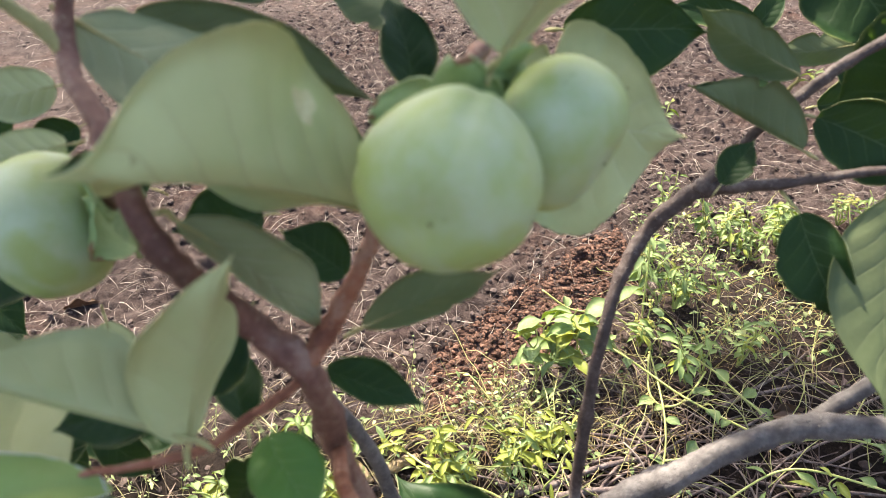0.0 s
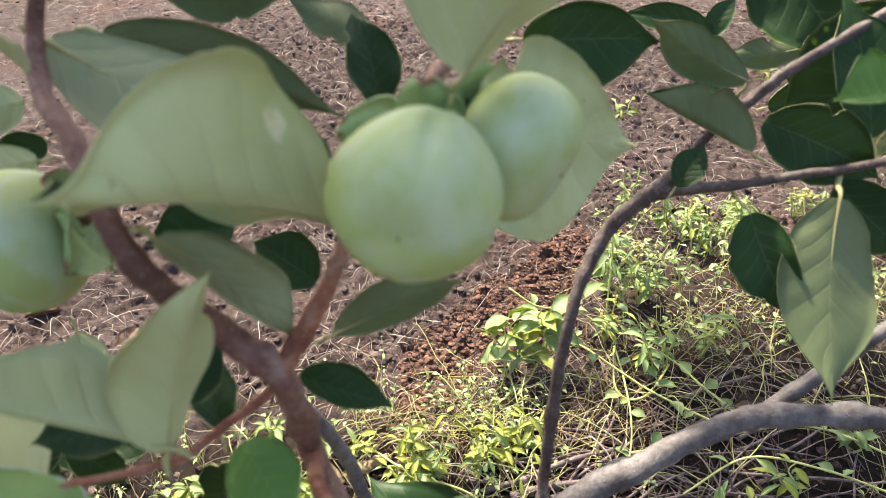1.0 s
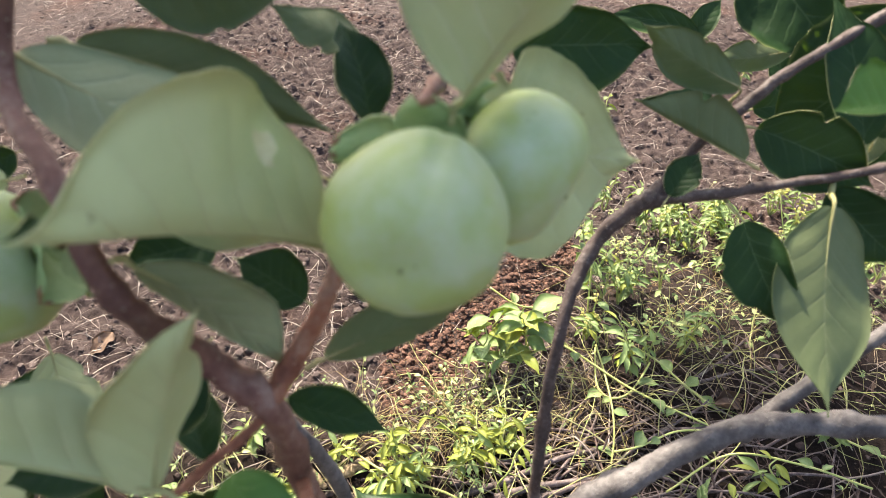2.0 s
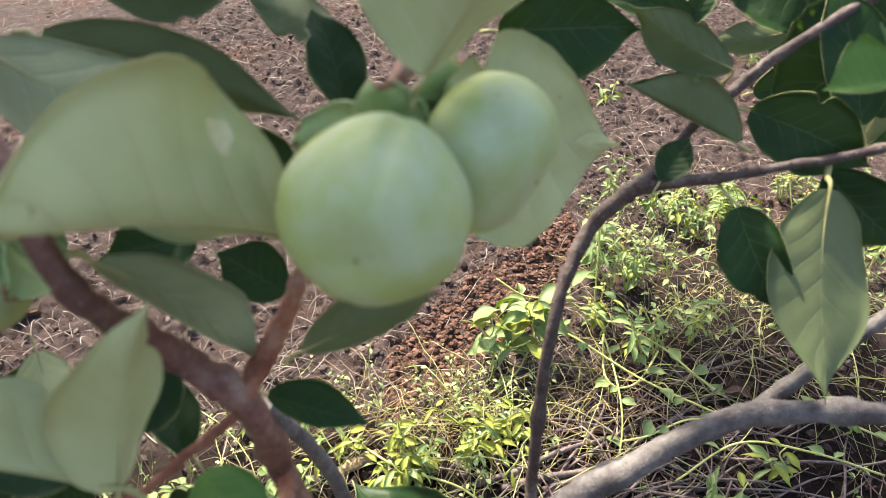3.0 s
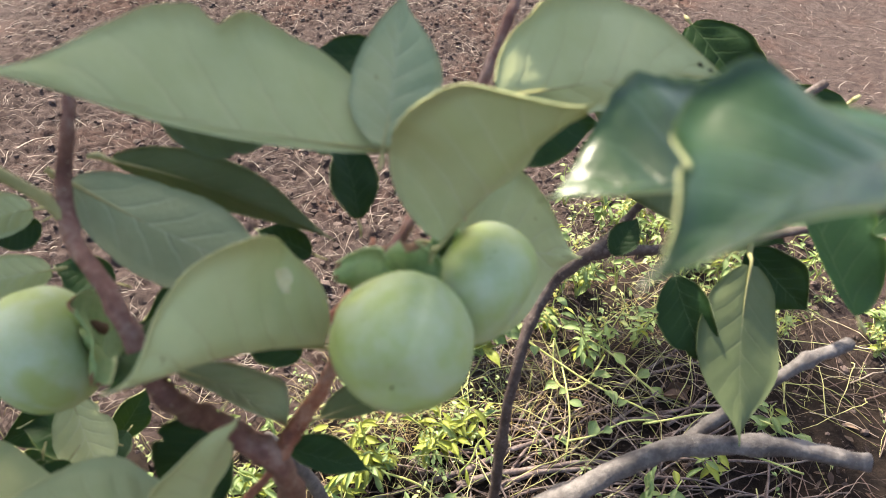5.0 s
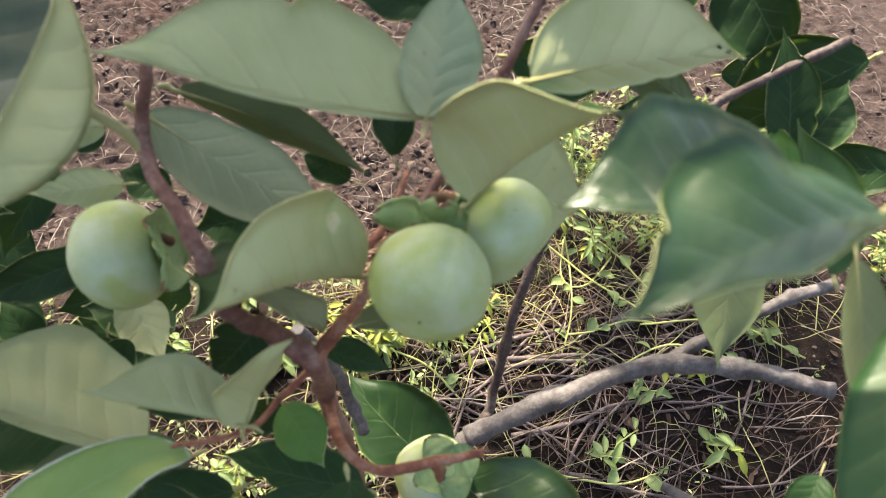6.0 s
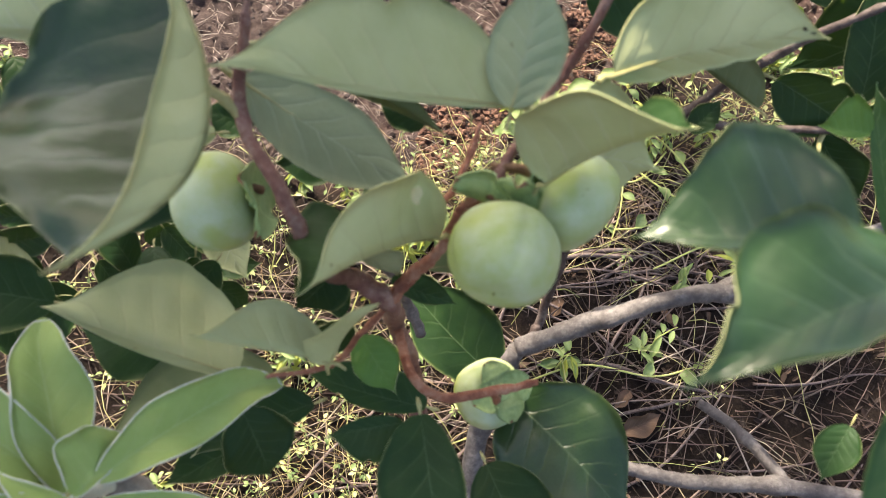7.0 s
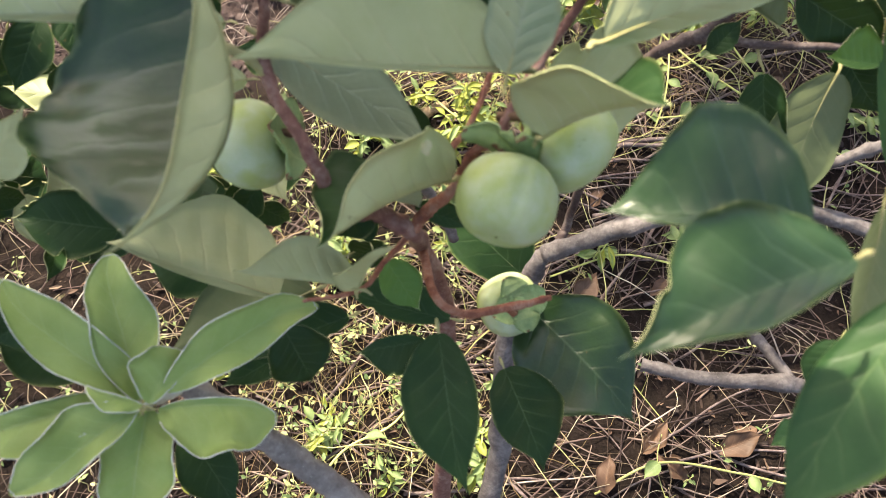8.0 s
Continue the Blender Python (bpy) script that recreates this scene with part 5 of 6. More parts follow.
leaf((-0.485, 0.305, 0.879), (-0.558, 0.271, 0.821), (0.100, -0.905, 0.413), 0.021, 0.021, 12, 14, 0.08, "mature")
leaf((-0.369, 0.349, 0.783), (-0.423, 0.333, 0.804), (0.438, -0.496, 0.750), 0.018, 0.018, 12, 14, 0.08, "mature")
leaf((-0.573, 0.553, 0.881), (-0.602, 0.481, 0.845), (0.542, -0.542, 0.643), 0.025, 0.025, 12, 14, 0.08, "mature")
leaf((-0.381, 0.577, 0.985), (-0.424, 0.598, 1.023), (0.179, -0.757, 0.629), 0.019, 0.019, 12, 14, 0.08, "mature")
leaf((-0.372, 0.381, 0.932), (-0.337, 0.401, 0.932), (0.410, -0.675, 0.613), 0.012, 0.012, 12, 14, 0.08, "mature")
leaf((-0.474, 0.468, 0.937), (-0.482, 0.412, 0.913), (0.849, -0.303, 0.433), 0.017, 0.017, 12, 14, 0.08, "mature")
leaf((-0.271, 0.320, 0.825), (-0.300, 0.359, 0.845), (0.071, -0.403, 0.913), 0.014, 0.014, 12, 14, 0.08, "mature")
leaf((-0.465, 0.397, 0.974), (-0.473, 0.419, 1.010), (-0.443, 0.719, -0.536), 0.013, 0.013, 12, 14, 0.08, "mature")
leaf((-0.240, 0.285, 0.892), (-0.183, 0.270, 0.866), (0.361, -0.211, 0.908), 0.018, 0.018, 12, 14, 0.08, "mature")
leaf((-0.591, 0.456, 0.856), (-0.537, 0.385, 0.824), (0.484, -0.020, 0.875), 0.024, 0.024, 12, 14, 0.08, "mature")
leaf((-0.345, 0.310, 0.899), (-0.409, 0.294, 0.887), (-0.085, -0.370, 0.925), 0.018, 0.018, 12, 14, 0.08, "mature")
leaf((-0.622, 0.636, 0.955), (-0.535, 0.667, 0.976), (0.130, -0.789, 0.601), 0.026, 0.026, 12, 14, 0.08, "mature")
leaf((-0.272, 0.320, 0.899), (-0.300, 0.348, 0.942), (0.686, -0.313, 0.657), 0.017, 0.017, 12, 14, 0.08, "mature")
leaf((-0.206, 0.261, 0.932), (-0.180, 0.252, 0.890), (0.385, -0.825, 0.414), 0.013, 0.013, 12, 14, 0.08, "mature")
leaf((-0.269, 0.375, 0.784), (-0.302, 0.373, 0.821), (0.550, -0.694, 0.465), 0.014, 0.014, 12, 14, 0.08, "mature")
leaf((-0.471, 0.334, 0.996), (-0.384, 0.307, 1.003), (0.200, 0.436, -0.877), 0.019, 0.019, 12, 14, 0.08, "mature")
leaf((-0.451, 0.404, 1.045), (-0.482, 0.371, 0.979), (0.425, -0.877, 0.225), 0.020, 0.020, 12, 14, 0.08, "mature")
leaf((-0.344, 0.351, 1.015), (-0.322, 0.360, 1.058), (-0.011, -0.980, 0.196), 0.010, 0.010, 12, 14, 0.08, "mature")
leaf((-0.406, 0.537, 1.022), (-0.408, 0.559, 1.076), (0.430, -0.827, 0.362), 0.018, 0.018, 12, 14, 0.08, "mature")
leaf((-0.433, 0.328, 0.999), (-0.427, 0.348, 1.047), (0.621, -0.753, 0.219), 0.014, 0.014, 12, 14, 0.08, "mature")
leaf((-0.391, 0.485, 0.839), (-0.408, 0.488, 0.890), (0.686, -0.675, 0.271), 0.014, 0.014, 12, 14, 0.08, "mature")
leaf((-0.363, 0.366, 0.899), (-0.322, 0.369, 0.858), (0.670, -0.411, 0.618), 0.017, 0.017, 12, 14, 0.08, "mature")
leaf((-0.207, 0.312, 0.943), (-0.217, 0.283, 0.888), (0.038, -0.886, 0.463), 0.015, 0.015, 12, 14, 0.08, "mature")
leaf((-0.388, 0.462, 0.944), (-0.354, 0.455, 0.902), (0.736, -0.232, 0.636), 0.016, 0.016, 12, 14, 0.08, "mature")
leaf((-0.427, 0.286, 0.956), (-0.409, 0.298, 0.924), (0.782, -0.574, 0.242), 0.012, 0.012, 12, 14, 0.08, "mature")
leaf((-0.434, 0.328, 0.858), (-0.395, 0.335, 0.839), (0.451, -0.515, 0.729), 0.014, 0.014, 12, 14, 0.08, "mature")
leaf((-0.485, 0.322, 0.914), (-0.450, 0.343, 0.920), (-0.132, 0.480, -0.867), 0.012, 0.012, 12, 14, 0.08, "mature")
leaf((-0.255, 0.480, 0.799), (-0.324, 0.441, 0.801), (0.378, -0.634, 0.675), 0.023, 0.023, 12, 14, 0.08, "mature")
leaf((-0.529, 0.521, 0.855), (-0.457, 0.495, 0.834), (-0.080, -0.748, 0.659), 0.021, 0.021, 12, 14, 0.08, "mature")
leaf((-0.450, 0.434, 0.875), (-0.507, 0.440, 0.922), (0.608, -0.208, 0.766), 0.024, 0.024, 12, 14, 0.08, "mature")
leaf((-0.525, 0.514, 1.008), (-0.528, 0.571, 1.061), (0.835, -0.347, 0.427), 0.023, 0.023, 12, 14, 0.08, "mature")
leaf((-0.599, 0.408, 0.784), (-0.569, 0.381, 0.722), (0.398, -0.754, 0.523), 0.021, 0.021, 12, 14, 0.08, "mature")
leaf((-0.472, 0.377, 0.866), (-0.523, 0.329, 0.857), (0.545, -0.662, 0.515), 0.022, 0.022, 12, 14, 0.08, "mature")
leaf((-0.416, 0.303, 0.920), (-0.393, 0.261, 0.885), (-0.743, 0.140, -0.655), 0.017, 0.017, 12, 14, 0.08, "mature")
leaf((-0.374, 0.323, 0.934), (-0.310, 0.327, 0.958), (-0.096, -0.891, 0.443), 0.015, 0.015, 12, 14, 0.08, "mature")
leaf((-0.606, 0.529, 0.940), (-0.579, 0.444, 0.904), (0.439, -0.219, 0.871), 0.024, 0.024, 12, 14, 0.08, "mature")
leaf((-0.237, 0.314, 0.881), (-0.232, 0.255, 0.841), (0.127, -0.557, 0.821), 0.020, 0.020, 12, 14, 0.08, "mature")
leaf((-0.519, 0.458, 0.984), (-0.496, 0.494, 0.987), (0.435, -0.330, 0.838), 0.013, 0.013, 12, 14, 0.08, "mature")
leaf((-0.465, 0.448, 0.923), (-0.545, 0.461, 0.896), (-0.261, -0.910, 0.321), 0.016, 0.016, 12, 14, 0.08, "mature")
leaf((-0.434, 0.314, 0.861), (-0.381, 0.300, 0.840), (0.357, -0.023, 0.934), 0.017, 0.017, 12, 14, 0.08, "mature")
leaf((-0.360, 0.433, 0.839), (-0.361, 0.503, 0.848), (0.555, -0.102, 0.826), 0.017, 0.017, 12, 14, 0.08, "mature")
leaf((-0.347, 0.352, 0.932), (-0.401, 0.359, 0.921), (-0.221, -0.795, 0.565), 0.012, 0.012, 12, 14, 0.08, "mature")
leaf((-0.359, 0.422, 0.865), (-0.303, 0.353, 0.840), (0.421, 0.014, 0.907), 0.023, 0.023, 12, 14, 0.08, "mature")
leaf((-0.471, 0.385, 0.850), (-0.527, 0.407, 0.879), (0.406, -0.160, 0.900), 0.019, 0.019, 12, 14, 0.08, "mature")
leaf((-0.339, 0.545, 0.991), (-0.302, 0.495, 0.956), (0.399, -0.300, 0.867), 0.019, 0.019, 12, 14, 0.08, "mature")
leaf((-0.380, 0.293, 0.905), (-0.335, 0.299, 0.876), (0.443, -0.699, 0.560), 0.017, 0.017, 12, 14, 0.08, "mature")
leaf((-0.478, 0.344, 0.744), (-0.434, 0.317, 0.686), (0.594, -0.458, 0.662), 0.022, 0.022, 12, 14, 0.08, "mature")
leaf((-0.303, 0.407, 1.065), (-0.312, 0.376, 1.009), (0.114, -0.875, 0.470), 0.018, 0.018, 12, 14, 0.08, "mature")
leaf((-0.512, 0.484, 0.821), (-0.596, 0.517, 0.839), (0.170, -0.086, 0.982), 0.023, 0.023, 12, 14, 0.08, "mature")
leaf((-0.289, 0.462, 1.081), (-0.273, 0.438, 1.032), (0.470, -0.716, 0.516), 0.017, 0.017, 12, 14, 0.08, "mature")
leaf((-0.312, 0.354, 1.020), (-0.290, 0.318, 0.988), (0.097, -0.629, 0.771), 0.015, 0.015, 12, 14, 0.08, "mature")
leaf((-0.523, 0.456, 0.978), (-0.527, 0.461, 1.025), (0.402, -0.907, 0.126), 0.014, 0.014, 12, 14, 0.08, "mature")
leaf((-0.327, 0.400, 0.953), (-0.361, 0.386, 0.964), (0.431, -0.464, 0.774), 0.012, 0.012, 12, 14, 0.08, "mature")
leaf((-0.553, 0.349, 0.807), (-0.643, 0.391, 0.827), (0.294, 0.194, 0.936), 0.025, 0.025, 12, 14, 0.08, "mature")
leaf((-0.447, 0.463, 1.061), (-0.413, 0.408, 1.031), (-0.680, -0.021, -0.733), 0.018, 0.018, 12, 14, 0.08, "mature")
leaf((-0.587, 0.520, 0.956), (-0.549, 0.481, 0.916), (0.616, -0.184, 0.766), 0.019, 0.019, 12, 14, 0.08, "mature")
leaf((-0.395, 0.528, 1.032), (-0.458, 0.504, 1.024), (0.206, -0.737, 0.644), 0.019, 0.019, 12, 14, 0.08, "mature")
leaf((-0.391, 0.401, 1.002), (-0.421, 0.376, 1.037), (0.770, -0.592, 0.239), 0.016, 0.016, 12, 14, 0.08, "mature")
leaf((-0.346, 0.266, 0.958), (-0.391, 0.272, 0.959), (-0.065, -0.683, 0.727), 0.012, 0.012, 12, 14, 0.08, "mature")
leaf((-0.465, 0.414, 1.080), (-0.407, 0.355, 1.074), (0.221, 0.130, 0.967), 0.014, 0.014, 12, 14, 0.08, "mature")
leaf((-0.546, 0.351, 0.886), (-0.566, 0.333, 0.831), (0.738, -0.674, -0.030), 0.013, 0.013, 12, 14, 0.08, "mature")
leaf((-0.508, 0.578, 0.920), (-0.538, 0.542, 0.884), (-0.305, 0.785, -0.539), 0.016, 0.016, 12, 14, 0.08, "mature")
leaf((-0.426, 0.316, 0.910), (-0.481, 0.286, 0.918), (0.488, -0.781, 0.389), 0.021, 0.021, 12, 14, 0.08, "mature")
leaf((-0.425, 0.288, 0.840), (-0.418, 0.241, 0.843), (0.854, 0.153, 0.497), 0.012, 0.012, 12, 14, 0.08, "mature")
leaf((-0.464, 0.417, 1.084), (-0.453, 0.402, 1.054), (0.800, -0.369, 0.473), 0.011, 0.011, 12, 14, 0.08, "mature")
leaf((-0.466, 0.379, 1.041), (-0.508, 0.394, 1.080), (-0.451, 0.554, -0.700), 0.019, 0.019, 12, 14, 0.08, "mature")
leaf((-0.372, 0.397, 0.934), (-0.461, 0.418, 0.927), (0.159, 0.364, -0.918), 0.021, 0.021, 12, 14, 0.08, "mature")
leaf((-0.415, 0.298, 0.940), (-0.476, 0.297, 0.923), (-0.237, -0.373, 0.897), 0.014, 0.014, 12, 14, 0.08, "mature")
leaf((-0.344, 0.354, 0.773), (-0.300, 0.360, 0.740), (0.531, -0.622, 0.575), 0.016, 0.016, 12, 14, 0.08, "mature")
leaf((-0.358, 0.561, 0.982), (-0.360, 0.521, 0.911), (-0.767, 0.570, -0.295), 0.023, 0.023, 12, 14, 0.08, "mature")
leaf((-0.315, 0.264, 0.959), (-0.343, 0.287, 1.013), (-0.831, 0.194, -0.522), 0.019, 0.019, 12, 14, 0.08, "mature")
leaf((-0.557, 0.415, 0.885), (-0.501, 0.383, 0.879), (-0.200, -0.504, 0.840), 0.014, 0.014, 12, 14, 0.08, "mature")
leaf((-0.562, 0.380, 0.766), (-0.624, 0.370, 0.784), (0.308, -0.265, 0.914), 0.021, 0.021, 12, 14, 0.08, "mature")
leaf((-0.415, 0.408, 0.880), (-0.352, 0.418, 0.843), (0.516, -0.294, 0.804), 0.022, 0.022, 12, 14, 0.08, "mature")
leaf((-0.370, 0.458, 0.917), (-0.317, 0.441, 0.864), (0.620, -0.302, 0.724), 0.023, 0.023, 12, 14, 0.08, "mature")
leaf((-0.497, 0.398, 1.024), (-0.550, 0.440, 1.038), (0.247, -0.009, 0.969), 0.015, 0.015, 12, 14, 0.08, "mature")
leaf((-0.388, 0.313, 0.921), (-0.349, 0.314, 0.882), (0.667, -0.325, 0.671), 0.017, 0.017, 12, 14, 0.08, "mature")
leaf((-0.498, 0.614, 0.942), (-0.493, 0.584, 0.893), (-0.251, 0.811, -0.528), 0.017, 0.017, 12, 14, 0.08, "mature")
leaf((-0.590, 0.456, 0.805), (-0.663, 0.406, 0.777), (0.100, -0.603, 0.791), 0.026, 0.026, 12, 14, 0.08, "mature")
leaf((-0.494, 0.336, 0.787), (-0.459, 0.295, 0.770), (0.582, 0.167, 0.796), 0.014, 0.014, 12, 14, 0.08, "mature")
leaf((-0.332, 0.407, 1.066), (-0.313, 0.368, 1.035), (0.252, -0.523, 0.814), 0.015, 0.015, 12, 14, 0.08, "mature")
leaf((-0.394, 0.428, 1.076), (-0.386, 0.370, 1.063), (-0.402, 0.139, -0.905), 0.014, 0.014, 12, 14, 0.08, "mature")
leaf((-0.551, 0.525, 0.871), (-0.526, 0.583, 0.922), (0.533, -0.681, 0.502), 0.023, 0.023, 12, 14, 0.08, "mature")
leaf((-0.513, 0.532, 0.877), (-0.479, 0.595, 0.922), (0.260, -0.654, 0.710), 0.024, 0.024, 12, 14, 0.08, "mature")
leaf((-0.334, 0.367, 0.975), (-0.322, 0.355, 0.935), (0.710, -0.585, 0.393), 0.012, 0.012, 12, 14, 0.08, "mature")
leaf((-0.516, 0.355, 0.774), (-0.480, 0.407, 0.818), (0.250, -0.716, 0.651), 0.021, 0.021, 12, 14, 0.08, "mature")
leaf((-0.578, 0.392, 0.805), (-0.569, 0.450, 0.846), (0.242, -0.585, 0.774), 0.020, 0.020, 12, 14, 0.08, "mature")
leaf((-0.540, 0.403, 0.939), (-0.470, 0.391, 0.918), (-0.056, 0.761, -0.646), 0.021, 0.021, 12, 14, 0.08, "mature")
leaf((-0.478, 0.352, 0.909), (-0.408, 0.355, 0.918), (-0.095, -0.507, 0.857), 0.018, 0.018, 12, 14, 0.08, "mature")
leaf((-0.412, 0.401, 1.034), (-0.439, 0.377, 1.066), (0.813, -0.210, 0.543), 0.016, 0.016, 12, 14, 0.08, "mature")
leaf((-0.275, 0.340, 0.816), (-0.315, 0.362, 0.833), (0.009, -0.614, 0.790), 0.013, 0.013, 12, 14, 0.08, "mature")
leaf((-0.236, 0.309, 0.960), (-0.221, 0.251, 0.959), (0.005, -0.012, 1.000), 0.014, 0.014, 12, 14, 0.08, "mature")
leaf((-0.197, 0.355, 0.956), (-0.166, 0.301, 0.921), (-0.328, 0.380, -0.865), 0.020, 0.020, 12, 14, 0.08, "mature")
leaf((-0.376, 0.425, 0.788), (-0.328, 0.421, 0.775), (0.235, -0.216, 0.948), 0.015, 0.015, 12, 14, 0.08, "mature")
leaf((-0.343, 0.458, 0.715), (-0.301, 0.494, 0.733), (0.423, -0.750, 0.508), 0.018, 0.018, 12, 14, 0.08, "mature")
leaf((-0.396, 0.431, 0.704), (-0.362, 0.422, 0.631), (0.401, -0.867, 0.295), 0.021, 0.021, 12, 14, 0.08, "mature")
leaf((-0.227, 0.369, 0.820), (-0.178, 0.375, 0.821), (0.038, -0.439, 0.898), 0.014, 0.014, 12, 14, 0.08, "mature")
leaf((-0.302, 0.439, 0.781), (-0.262, 0.407, 0.741), (0.407, -0.467, 0.785), 0.018, 0.018, 12, 14, 0.08, "mature")
leaf((-0.345, 0.373, 0.818), (-0.327, 0.351, 0.767), (0.808, -0.388, 0.443), 0.016, 0.016, 12, 14, 0.08, "mature")
leaf((-0.377, 0.426, 0.732), (-0.344, 0.398, 0.702), (0.543, -0.215, 0.812), 0.015, 0.015, 12, 14, 0.08, "mature")
leaf((-0.351, 0.400, 0.832), (-0.335, 0.405, 0.779), (0.719, -0.678, 0.154), 0.014, 0.014, 12, 14, 0.08, "mature")
leaf((-0.200, 0.422, 0.829), (-0.217, 0.378, 0.829), (0.556, -0.218, 0.802), 0.012, 0.012, 12, 14, 0.08, "mature")
leaf((-0.227, 0.452, 0.782), (-0.195, 0.483, 0.820), (0.433, -0.845, 0.314), 0.017, 0.017, 12, 14, 0.08, "mature")
leaf((-0.254, 0.351, 0.844), (-0.296, 0.354, 0.854), (0.136, -0.658, 0.740), 0.012, 0.012, 12, 14, 0.08, "mature")
leaf((-0.217, 0.379, 0.830), (-0.230, 0.434, 0.858), (0.662, -0.197, 0.723), 0.017, 0.017, 12, 14, 0.08, "mature")
twig("stem", [(-0.119, 0.310, 1.215, 0.0014), (-0.121, 0.300, 1.200, 0.0028), (-0.127, 0.279, 1.160, 0.0040), (-0.097, 0.231, 1.147, 0.0044), (-0.080, 0.210, 1.115, 0.0049), (-0.063, 0.232, 1.060, 0.0063), (-0.043, 0.229, 1.035, 0.0069), (-0.036, 0.246, 0.962, 0.0070), (-0.020, 0.235, 0.880, 0.0079), (-0.012, 0.205, 0.800, 0.0092), (-0.010, 0.140, 0.640, 0.0114), (-0.030, -0.020, 0.330, 0.0150)], BARK_STEM)
twig("fruit_twig", [(-0.043, 0.229, 1.035, 0.0062), (-0.027, 0.239, 1.055, 0.0046), (-0.010, 0.238, 1.092, 0.0038), (0.000, 0.246, 1.122, 0.0034), (0.012, 0.248, 1.142, 0.0034)], BARK_RED)
twig("fruit_twig", [(0.016, 0.244, 1.146, 0.0032), (0.026, 0.268, 1.150, 0.0031), (0.047, 0.302, 1.162, 0.0030), (0.067, 0.326, 1.183, 0.0030), (0.086, 0.354, 1.216, 0.0030), (0.099, 0.373, 1.237, 0.0027)], BARK_STEM)
twig("fruit_twig", [(-0.017, 0.256, 1.103, 0.0026), (-0.003, 0.279, 1.100, 0.0025), (0.009, 0.310, 1.097, 0.0024), (0.016, 0.340, 1.095, 0.0016)], BARK_RED)
twig("leaf_twig", [(-0.043, 0.229, 1.028, 0.0026), (-0.060, 0.205, 1.032, 0.0022), (-0.076, 0.180, 1.040, 0.0019), (-0.120, 0.170, 1.040, 0.0013)], BARK_RED)
twig("leaf_twig", [(-0.036, 0.246, 0.962, 0.0040), (-0.022, 0.192, 0.992, 0.0038), (0.000, 0.183, 0.981, 0.0037), (0.0354, 0.1906, 0.974, 0.0035), (0.0725, 0.2054, 0.957, 0.0024)], BARK_RED)
twig("fruit_twig", [(0.0354, 0.1906, 0.974, 0.0032), (0.041, 0.192, 0.955, 0.0030), (0.044, 0.197, 0.935, 0.0030)], BARK_RED)
twig("young_shoot", [(-0.212, 0.104, 1.040, 0.0034), (-0.217, 0.099, 1.030, 0.0050), (-0.219, 0.106, 1.005, 0.0048), (-0.215, 0.116, 0.985, 0.0060)], FUZZ)
twig("yellow_shoot", [(-0.127, 0.279, 1.160, 0.0032), (-0.137, 0.283, 1.170, 0.0030), (-0.160, 0.285, 1.190, 0.0026)], PETIOLE)
twig("side_twig", [(-0.071, 0.364, 0.880, 0.0061), (-0.048, 0.374, 0.822, 0.0061), (-0.030, 0.383, 0.741, 0.0062), (-0.010, 0.368, 0.679, 0.0065)], BARK_GREY)
twig("branch", [(0.117, 0.351, 0.725, 0.0056), (0.125, 0.372, 0.749, 0.0052), (0.139, 0.410, 0.881, 0.0047), (0.168, 0.449, 0.941, 0.0060), (0.201, 0.449, 0.984, 0.0062), (0.257, 0.430, 1.003, 0.0035), (0.307, 0.418, 1.018, 0.0034), (0.381, 0.413, 1.032, 0.0034)], BARK_TWIG)
twig("branch", [(0.203, 0.445, 0.988, 0.0053), (0.235, 0.455, 1.024, 0.0036), (0.262, 0.462, 1.048, 0.0043), (0.304, 0.473, 1.077, 0.0039), (0.387, 0.490, 1.119, 0.0038)], BARK_TWIG)
twig("branch", [(0.093, 0.324, 0.753, 0.0109), (0.136, 0.333, 0.778, 0.0108), (0.184, 0.341, 0.801, 0.0103), (0.241, 0.349, 0.834, 0.0097), (0.300, 0.346, 0.852, 0.0087), (0.362, 0.334, 0.857, 0.0085), (0.431, 0.314, 0.854, 0.0083)], BARK_GREY)
twig("branch", [(0.273, 0.349, 0.844, 0.0067), (0.319, 0.368, 0.857, 0.0064), (0.367, 0.371, 0.911, 0.0061), (0.435, 0.393, 0.917, 0.0059)], BARK_GREY)
twig("dead_branch", [(0.203, 0.202, 0.733, 0.0075), (0.263, 0.185, 0.747, 0.0080), (0.346, 0.176, 0.779, 0.0078), (0.420, 0.160, 0.800, 0.0075)], BARK_GREY)
twig("dead_branch", [(0.287, 0.270, 0.745, 0.0052), (0.319, 0.235, 0.759, 0.0056), (0.346, 0.176, 0.781, 0.0060)], BARK_GREY)
twig("branch", [(-0.215, 0.120, 0.985, 0.0090), (-0.174, 0.098, 0.945, 0.0100), (-0.146, 0.078, 0.914, 0.0108), (-0.103, 0.052, 0.874, 0.0115), (-0.045, 0.005, 0.780, 0.0130), (-0.035, -0.050, 0.560, 0.0150), (-0.040, -0.090, 0.350, 0.0170)], BARK_SUNLIT)
# -- end of the crown --

fruit((0.0225, 0.2075, 1.1405), (0.24, 0.93, 0.04), 0.0605, 0.054, 1, (0.012, 0.248, 1.142))
fruit((0.0630, 0.2470, 1.1370), (-0.75, 0.48, 0.32), 0.059, 0.047, 2, (0.016, 0.262, 1.146))
fruit((-0.154, 0.271, 1.085), (0.9, 0.1, 0.25), 0.064, 0.052, 3)
fruit((0.0425, 0.216, 0.9005), (0.25, -0.25, 0.85), 0.058, 0.052, 4, (0.044, 0.197, 0.935))

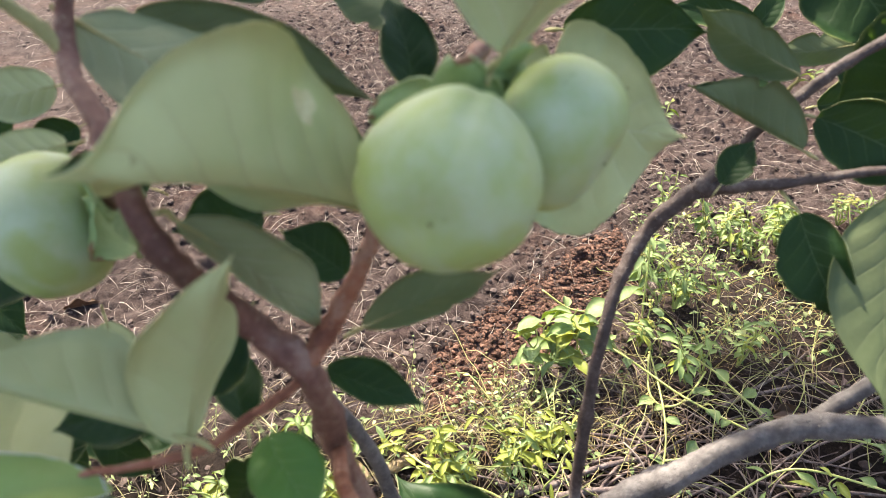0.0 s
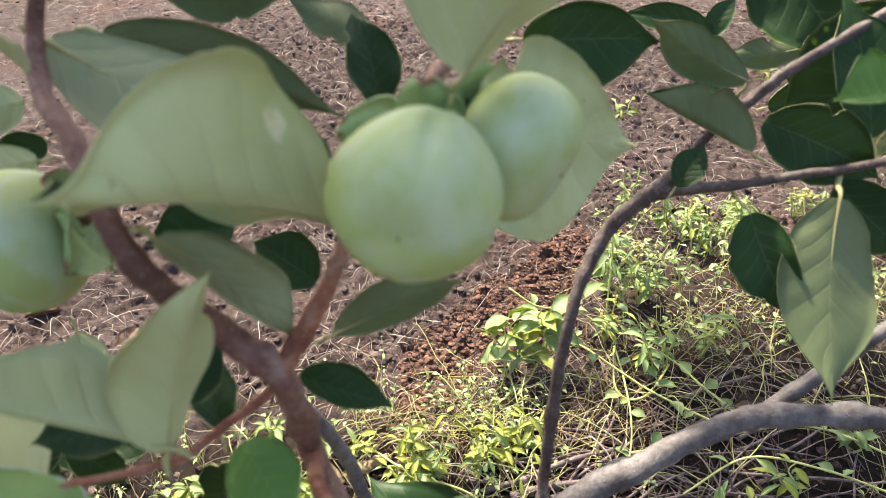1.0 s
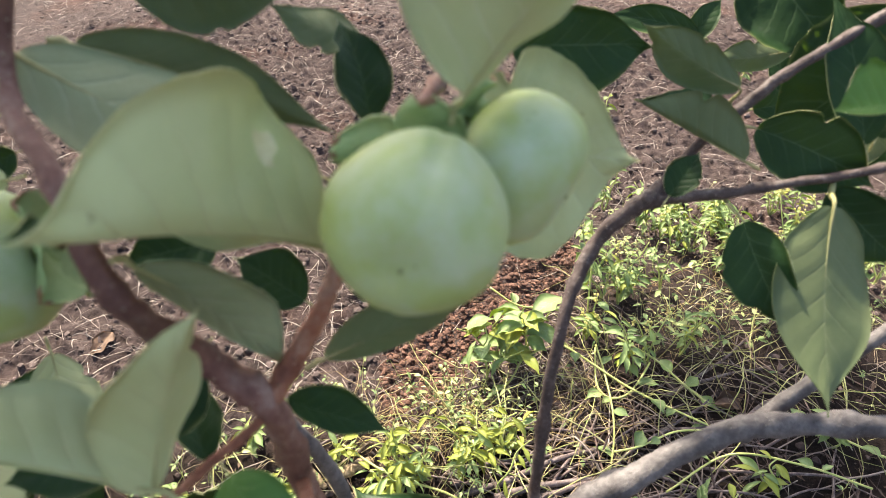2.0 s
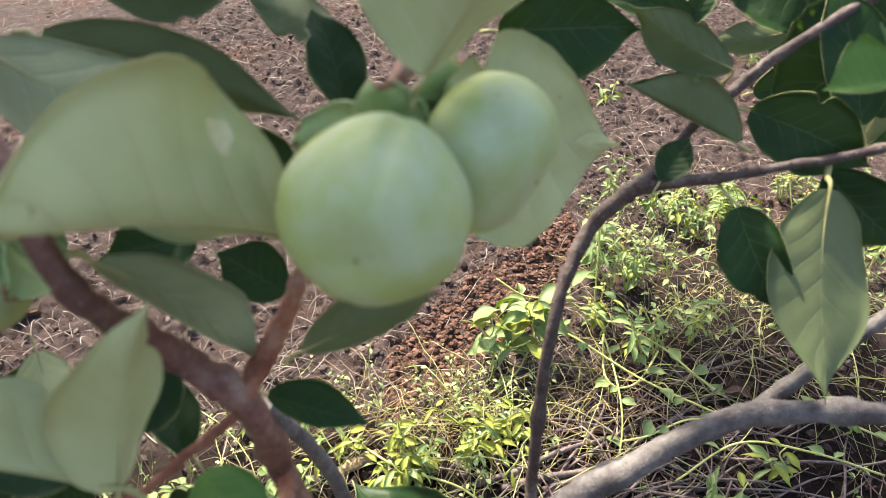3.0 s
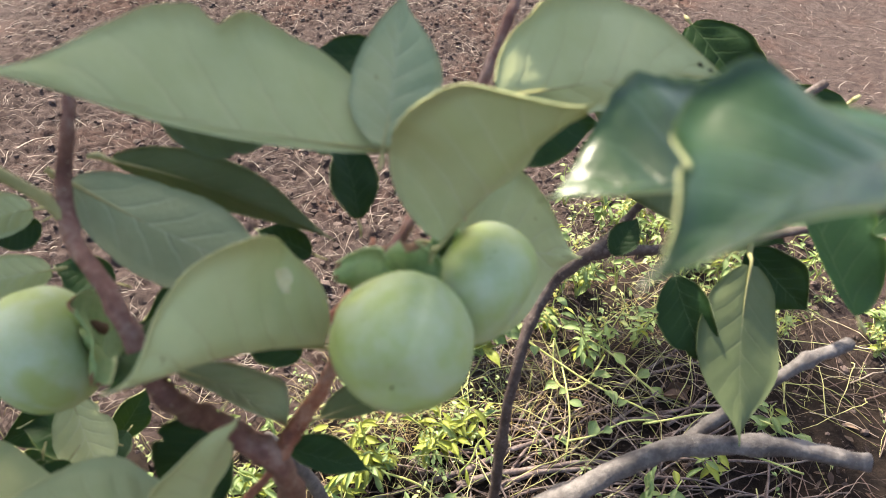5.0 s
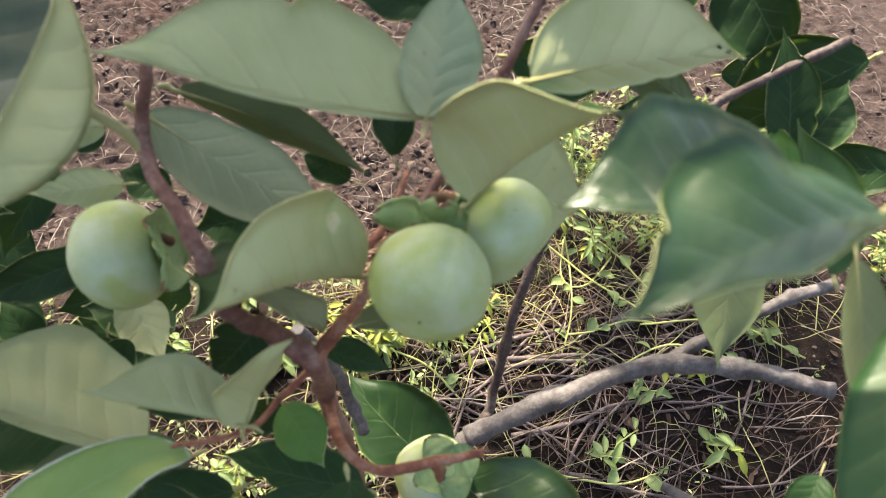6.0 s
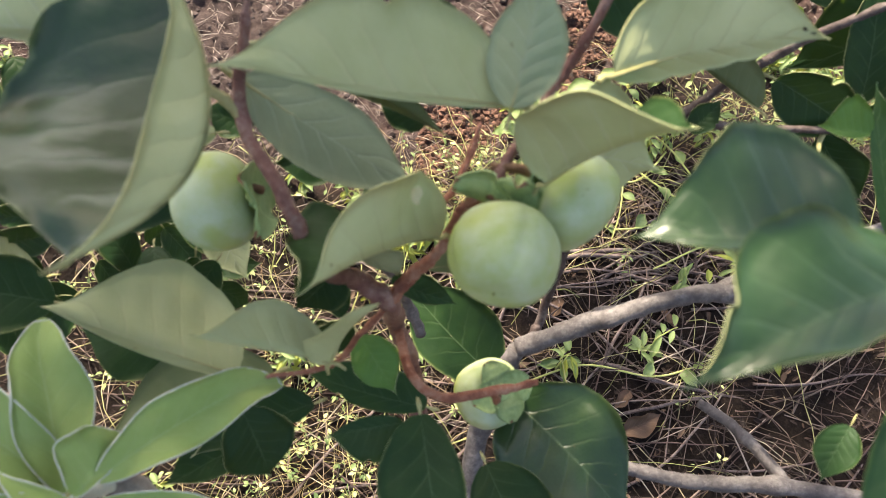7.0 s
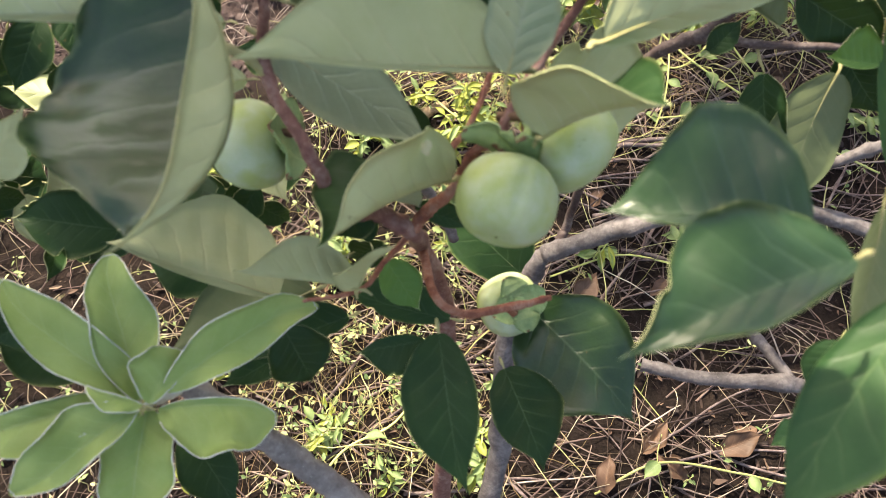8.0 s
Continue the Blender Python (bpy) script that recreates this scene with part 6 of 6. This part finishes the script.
# trunk and lower limbs, behind the walk
twig("trunk", [(*TREE_FOOT, 0.034), (-0.05, -0.28, 0.15, 0.029), (-0.04, -0.18, 0.28, 0.027), (-0.035, -0.10, 0.36, 0.022)], BARK_GREY)
twig("limb", [(-0.045, -0.22, 0.22, 0.018), (0.0, -0.08, 0.32, 0.017), (0.055, 0.10, 0.46, 0.015), (0.06, 0.25, 0.62, 0.0125), (0.093, 0.324, 0.753, 0.0109)], BARK_GREY)
twig("limb", [(-0.04, -0.16, 0.30, 0.018), (-0.03, -0.02, 0.33, 0.017)], BARK_GREY)

# unseen crown leaves, added along the sun's way to shade branch, fruit and soil
cr = random.Random(40)
shade_leaves = []
for k in range(6):
    form = LeafForm((0, 0, 0), (0.13, 0, -0.01), (0, 0.1, 1), 0.036, 0.036, 14, 14, 0.06, cr)
    bm = leaf_blade(form, 10, 3)
    bm.verts.index_update()
    shade_leaves.append(([v.co.copy() for v in bm.verts], [(tuple(v.index for v in f.verts), f.material_index) for f in bm.faces]))
    bm.free()
crown_v, crown_f, crown_m = [], [], []


def shade_leaf(k, x, y, z):
    vs, fs = shade_leaves[k % 6]
    m = Matrix.Translation((x, y, z)) @ Euler((cr.gauss(0, 0.4), cr.gauss(0.25, 0.4), cr.uniform(0, 6.28))).to_matrix().to_4x4()
    b = len(crown_v)
    crown_v.extend(tuple(m @ v) for v in vs)
    crown_f.extend(tuple(i + b for i in f) for f, _ in fs)
    crown_m.extend(q for _, q in fs)


for k in range(95):
    z = cr.uniform(1.72, 2.25)
    off = (z - 1.1) * Vector((SUN_TO.x / SUN_TO.z, SUN_TO.y / SUN_TO.z, 0))
    shade_leaf(k, 0.12 + cr.uniform(-0.55, 0.60) + off.x, 0.30 + cr.uniform(-0.42, 0.42) + off.y, z)
for k in range(8):
    p = Vector((0.035, 0.225, 1.14)) + SUN_TO * cr.uniform(0.42, 0.95) + Vector((cr.gauss(0, 0.05), cr.gauss(0, 0.05), cr.gauss(0, 0.03)))
    shade_leaf(k, *p)
for k in range(60):
    p = Vector((cr.uniform(-0.36, 0.02), cr.uniform(0.02, 0.36), cr.uniform(1.05, 1.16))) + SUN_TO * cr.uniform(0.75, 1.15)
    shade_leaf(k, *p)
for k in range(34):
    p = Vector((-0.17, 0.20, 1.22) if k < 16 else (-0.15, 0.15, 1.07)) + SUN_TO * cr.uniform(0.55, 0.95) + Vector((cr.gauss(0, 0.06), cr.gauss(0, 0.06), cr.gauss(0, 0.03)))
    shade_leaf(k, *p)
for k in range(125):
    z = cr.uniform(1.30, 1.60)
    shade_leaf(k, cr.uniform(0.22, 1.0) - 0.35 * z, cr.uniform(0.30, 0.78) + 0.75 * z, z)
for k in range(55):
    z = cr.uniform(1.35, 1.60)
    shade_leaf(k, cr.uniform(0.62, 1.15) - 0.35 * z, cr.uniform(1.0, 1.22) + 0.75 * z, z)
for k in range(70):
    z = cr.uniform(1.35, 1.60)
    shade_leaf(k, cr.uniform(0.52, 1.10) - 0.35 * z, cr.uniform(0.70, 1.0) + 0.75 * z, z)
# unseen limbs, and twigs below, added to carry those shading leaves
twig("limb", [(-0.05, -0.28, 0.15, 0.016), (-0.35, -0.25, 0.7, 0.015), (-0.62, 0.05, 1.15, 0.014), (-0.45, 0.35, 1.55, 0.012), (-0.25, 0.8, 1.85, 0.010), (0.0, 1.1, 1.95, 0.006)], BARK_GREY)
twig("limb", [(-0.45, 0.35, 1.55, 0.009), (-0.35, 0.9, 1.62, 0.008), (-0.1, 1.35, 1.60, 0.007), (0.25, 1.6, 1.55, 0.005)], BARK_GREY)
crown = bpy.data.meshes.new("crown")
crown.from_pydata(crown_v, [], crown_f)
crown.materials.append(LEAF_TOP)
crown.materials.append(LEAF_UNDER)
crown.polygons.foreach_set("material_index", crown_m)
crown.polygons.foreach_set("use_smooth", [True] * len(crown_f))
crown_ob = new("crown", crown)
crown_ob.parent = tree
crown_ob.matrix_parent_inverse = tree.matrix_basis.inverted()
tagged(crown_ob, "unseen dark green leaves above, added to shade branch and soil", kind="stuff")
for k in range(9):
    a = 2 * math.pi * k / 9
    c0 = Vector((-0.25, 0.8, 1.85)) if k % 2 else Vector((-0.1, 1.3, 1.60))
    c1 = c0 + Vector((math.cos(a) * 0.45, math.sin(a) * 0.32, 0.12 if k % 2 else -0.06))
    twig("leaf_twig", [(*c0, 0.006), (*((c0 + c1) / 2 + Vector((0, 0, 0.03))), 0.0045), (*c1, 0.0025)], BARK_TWIG)
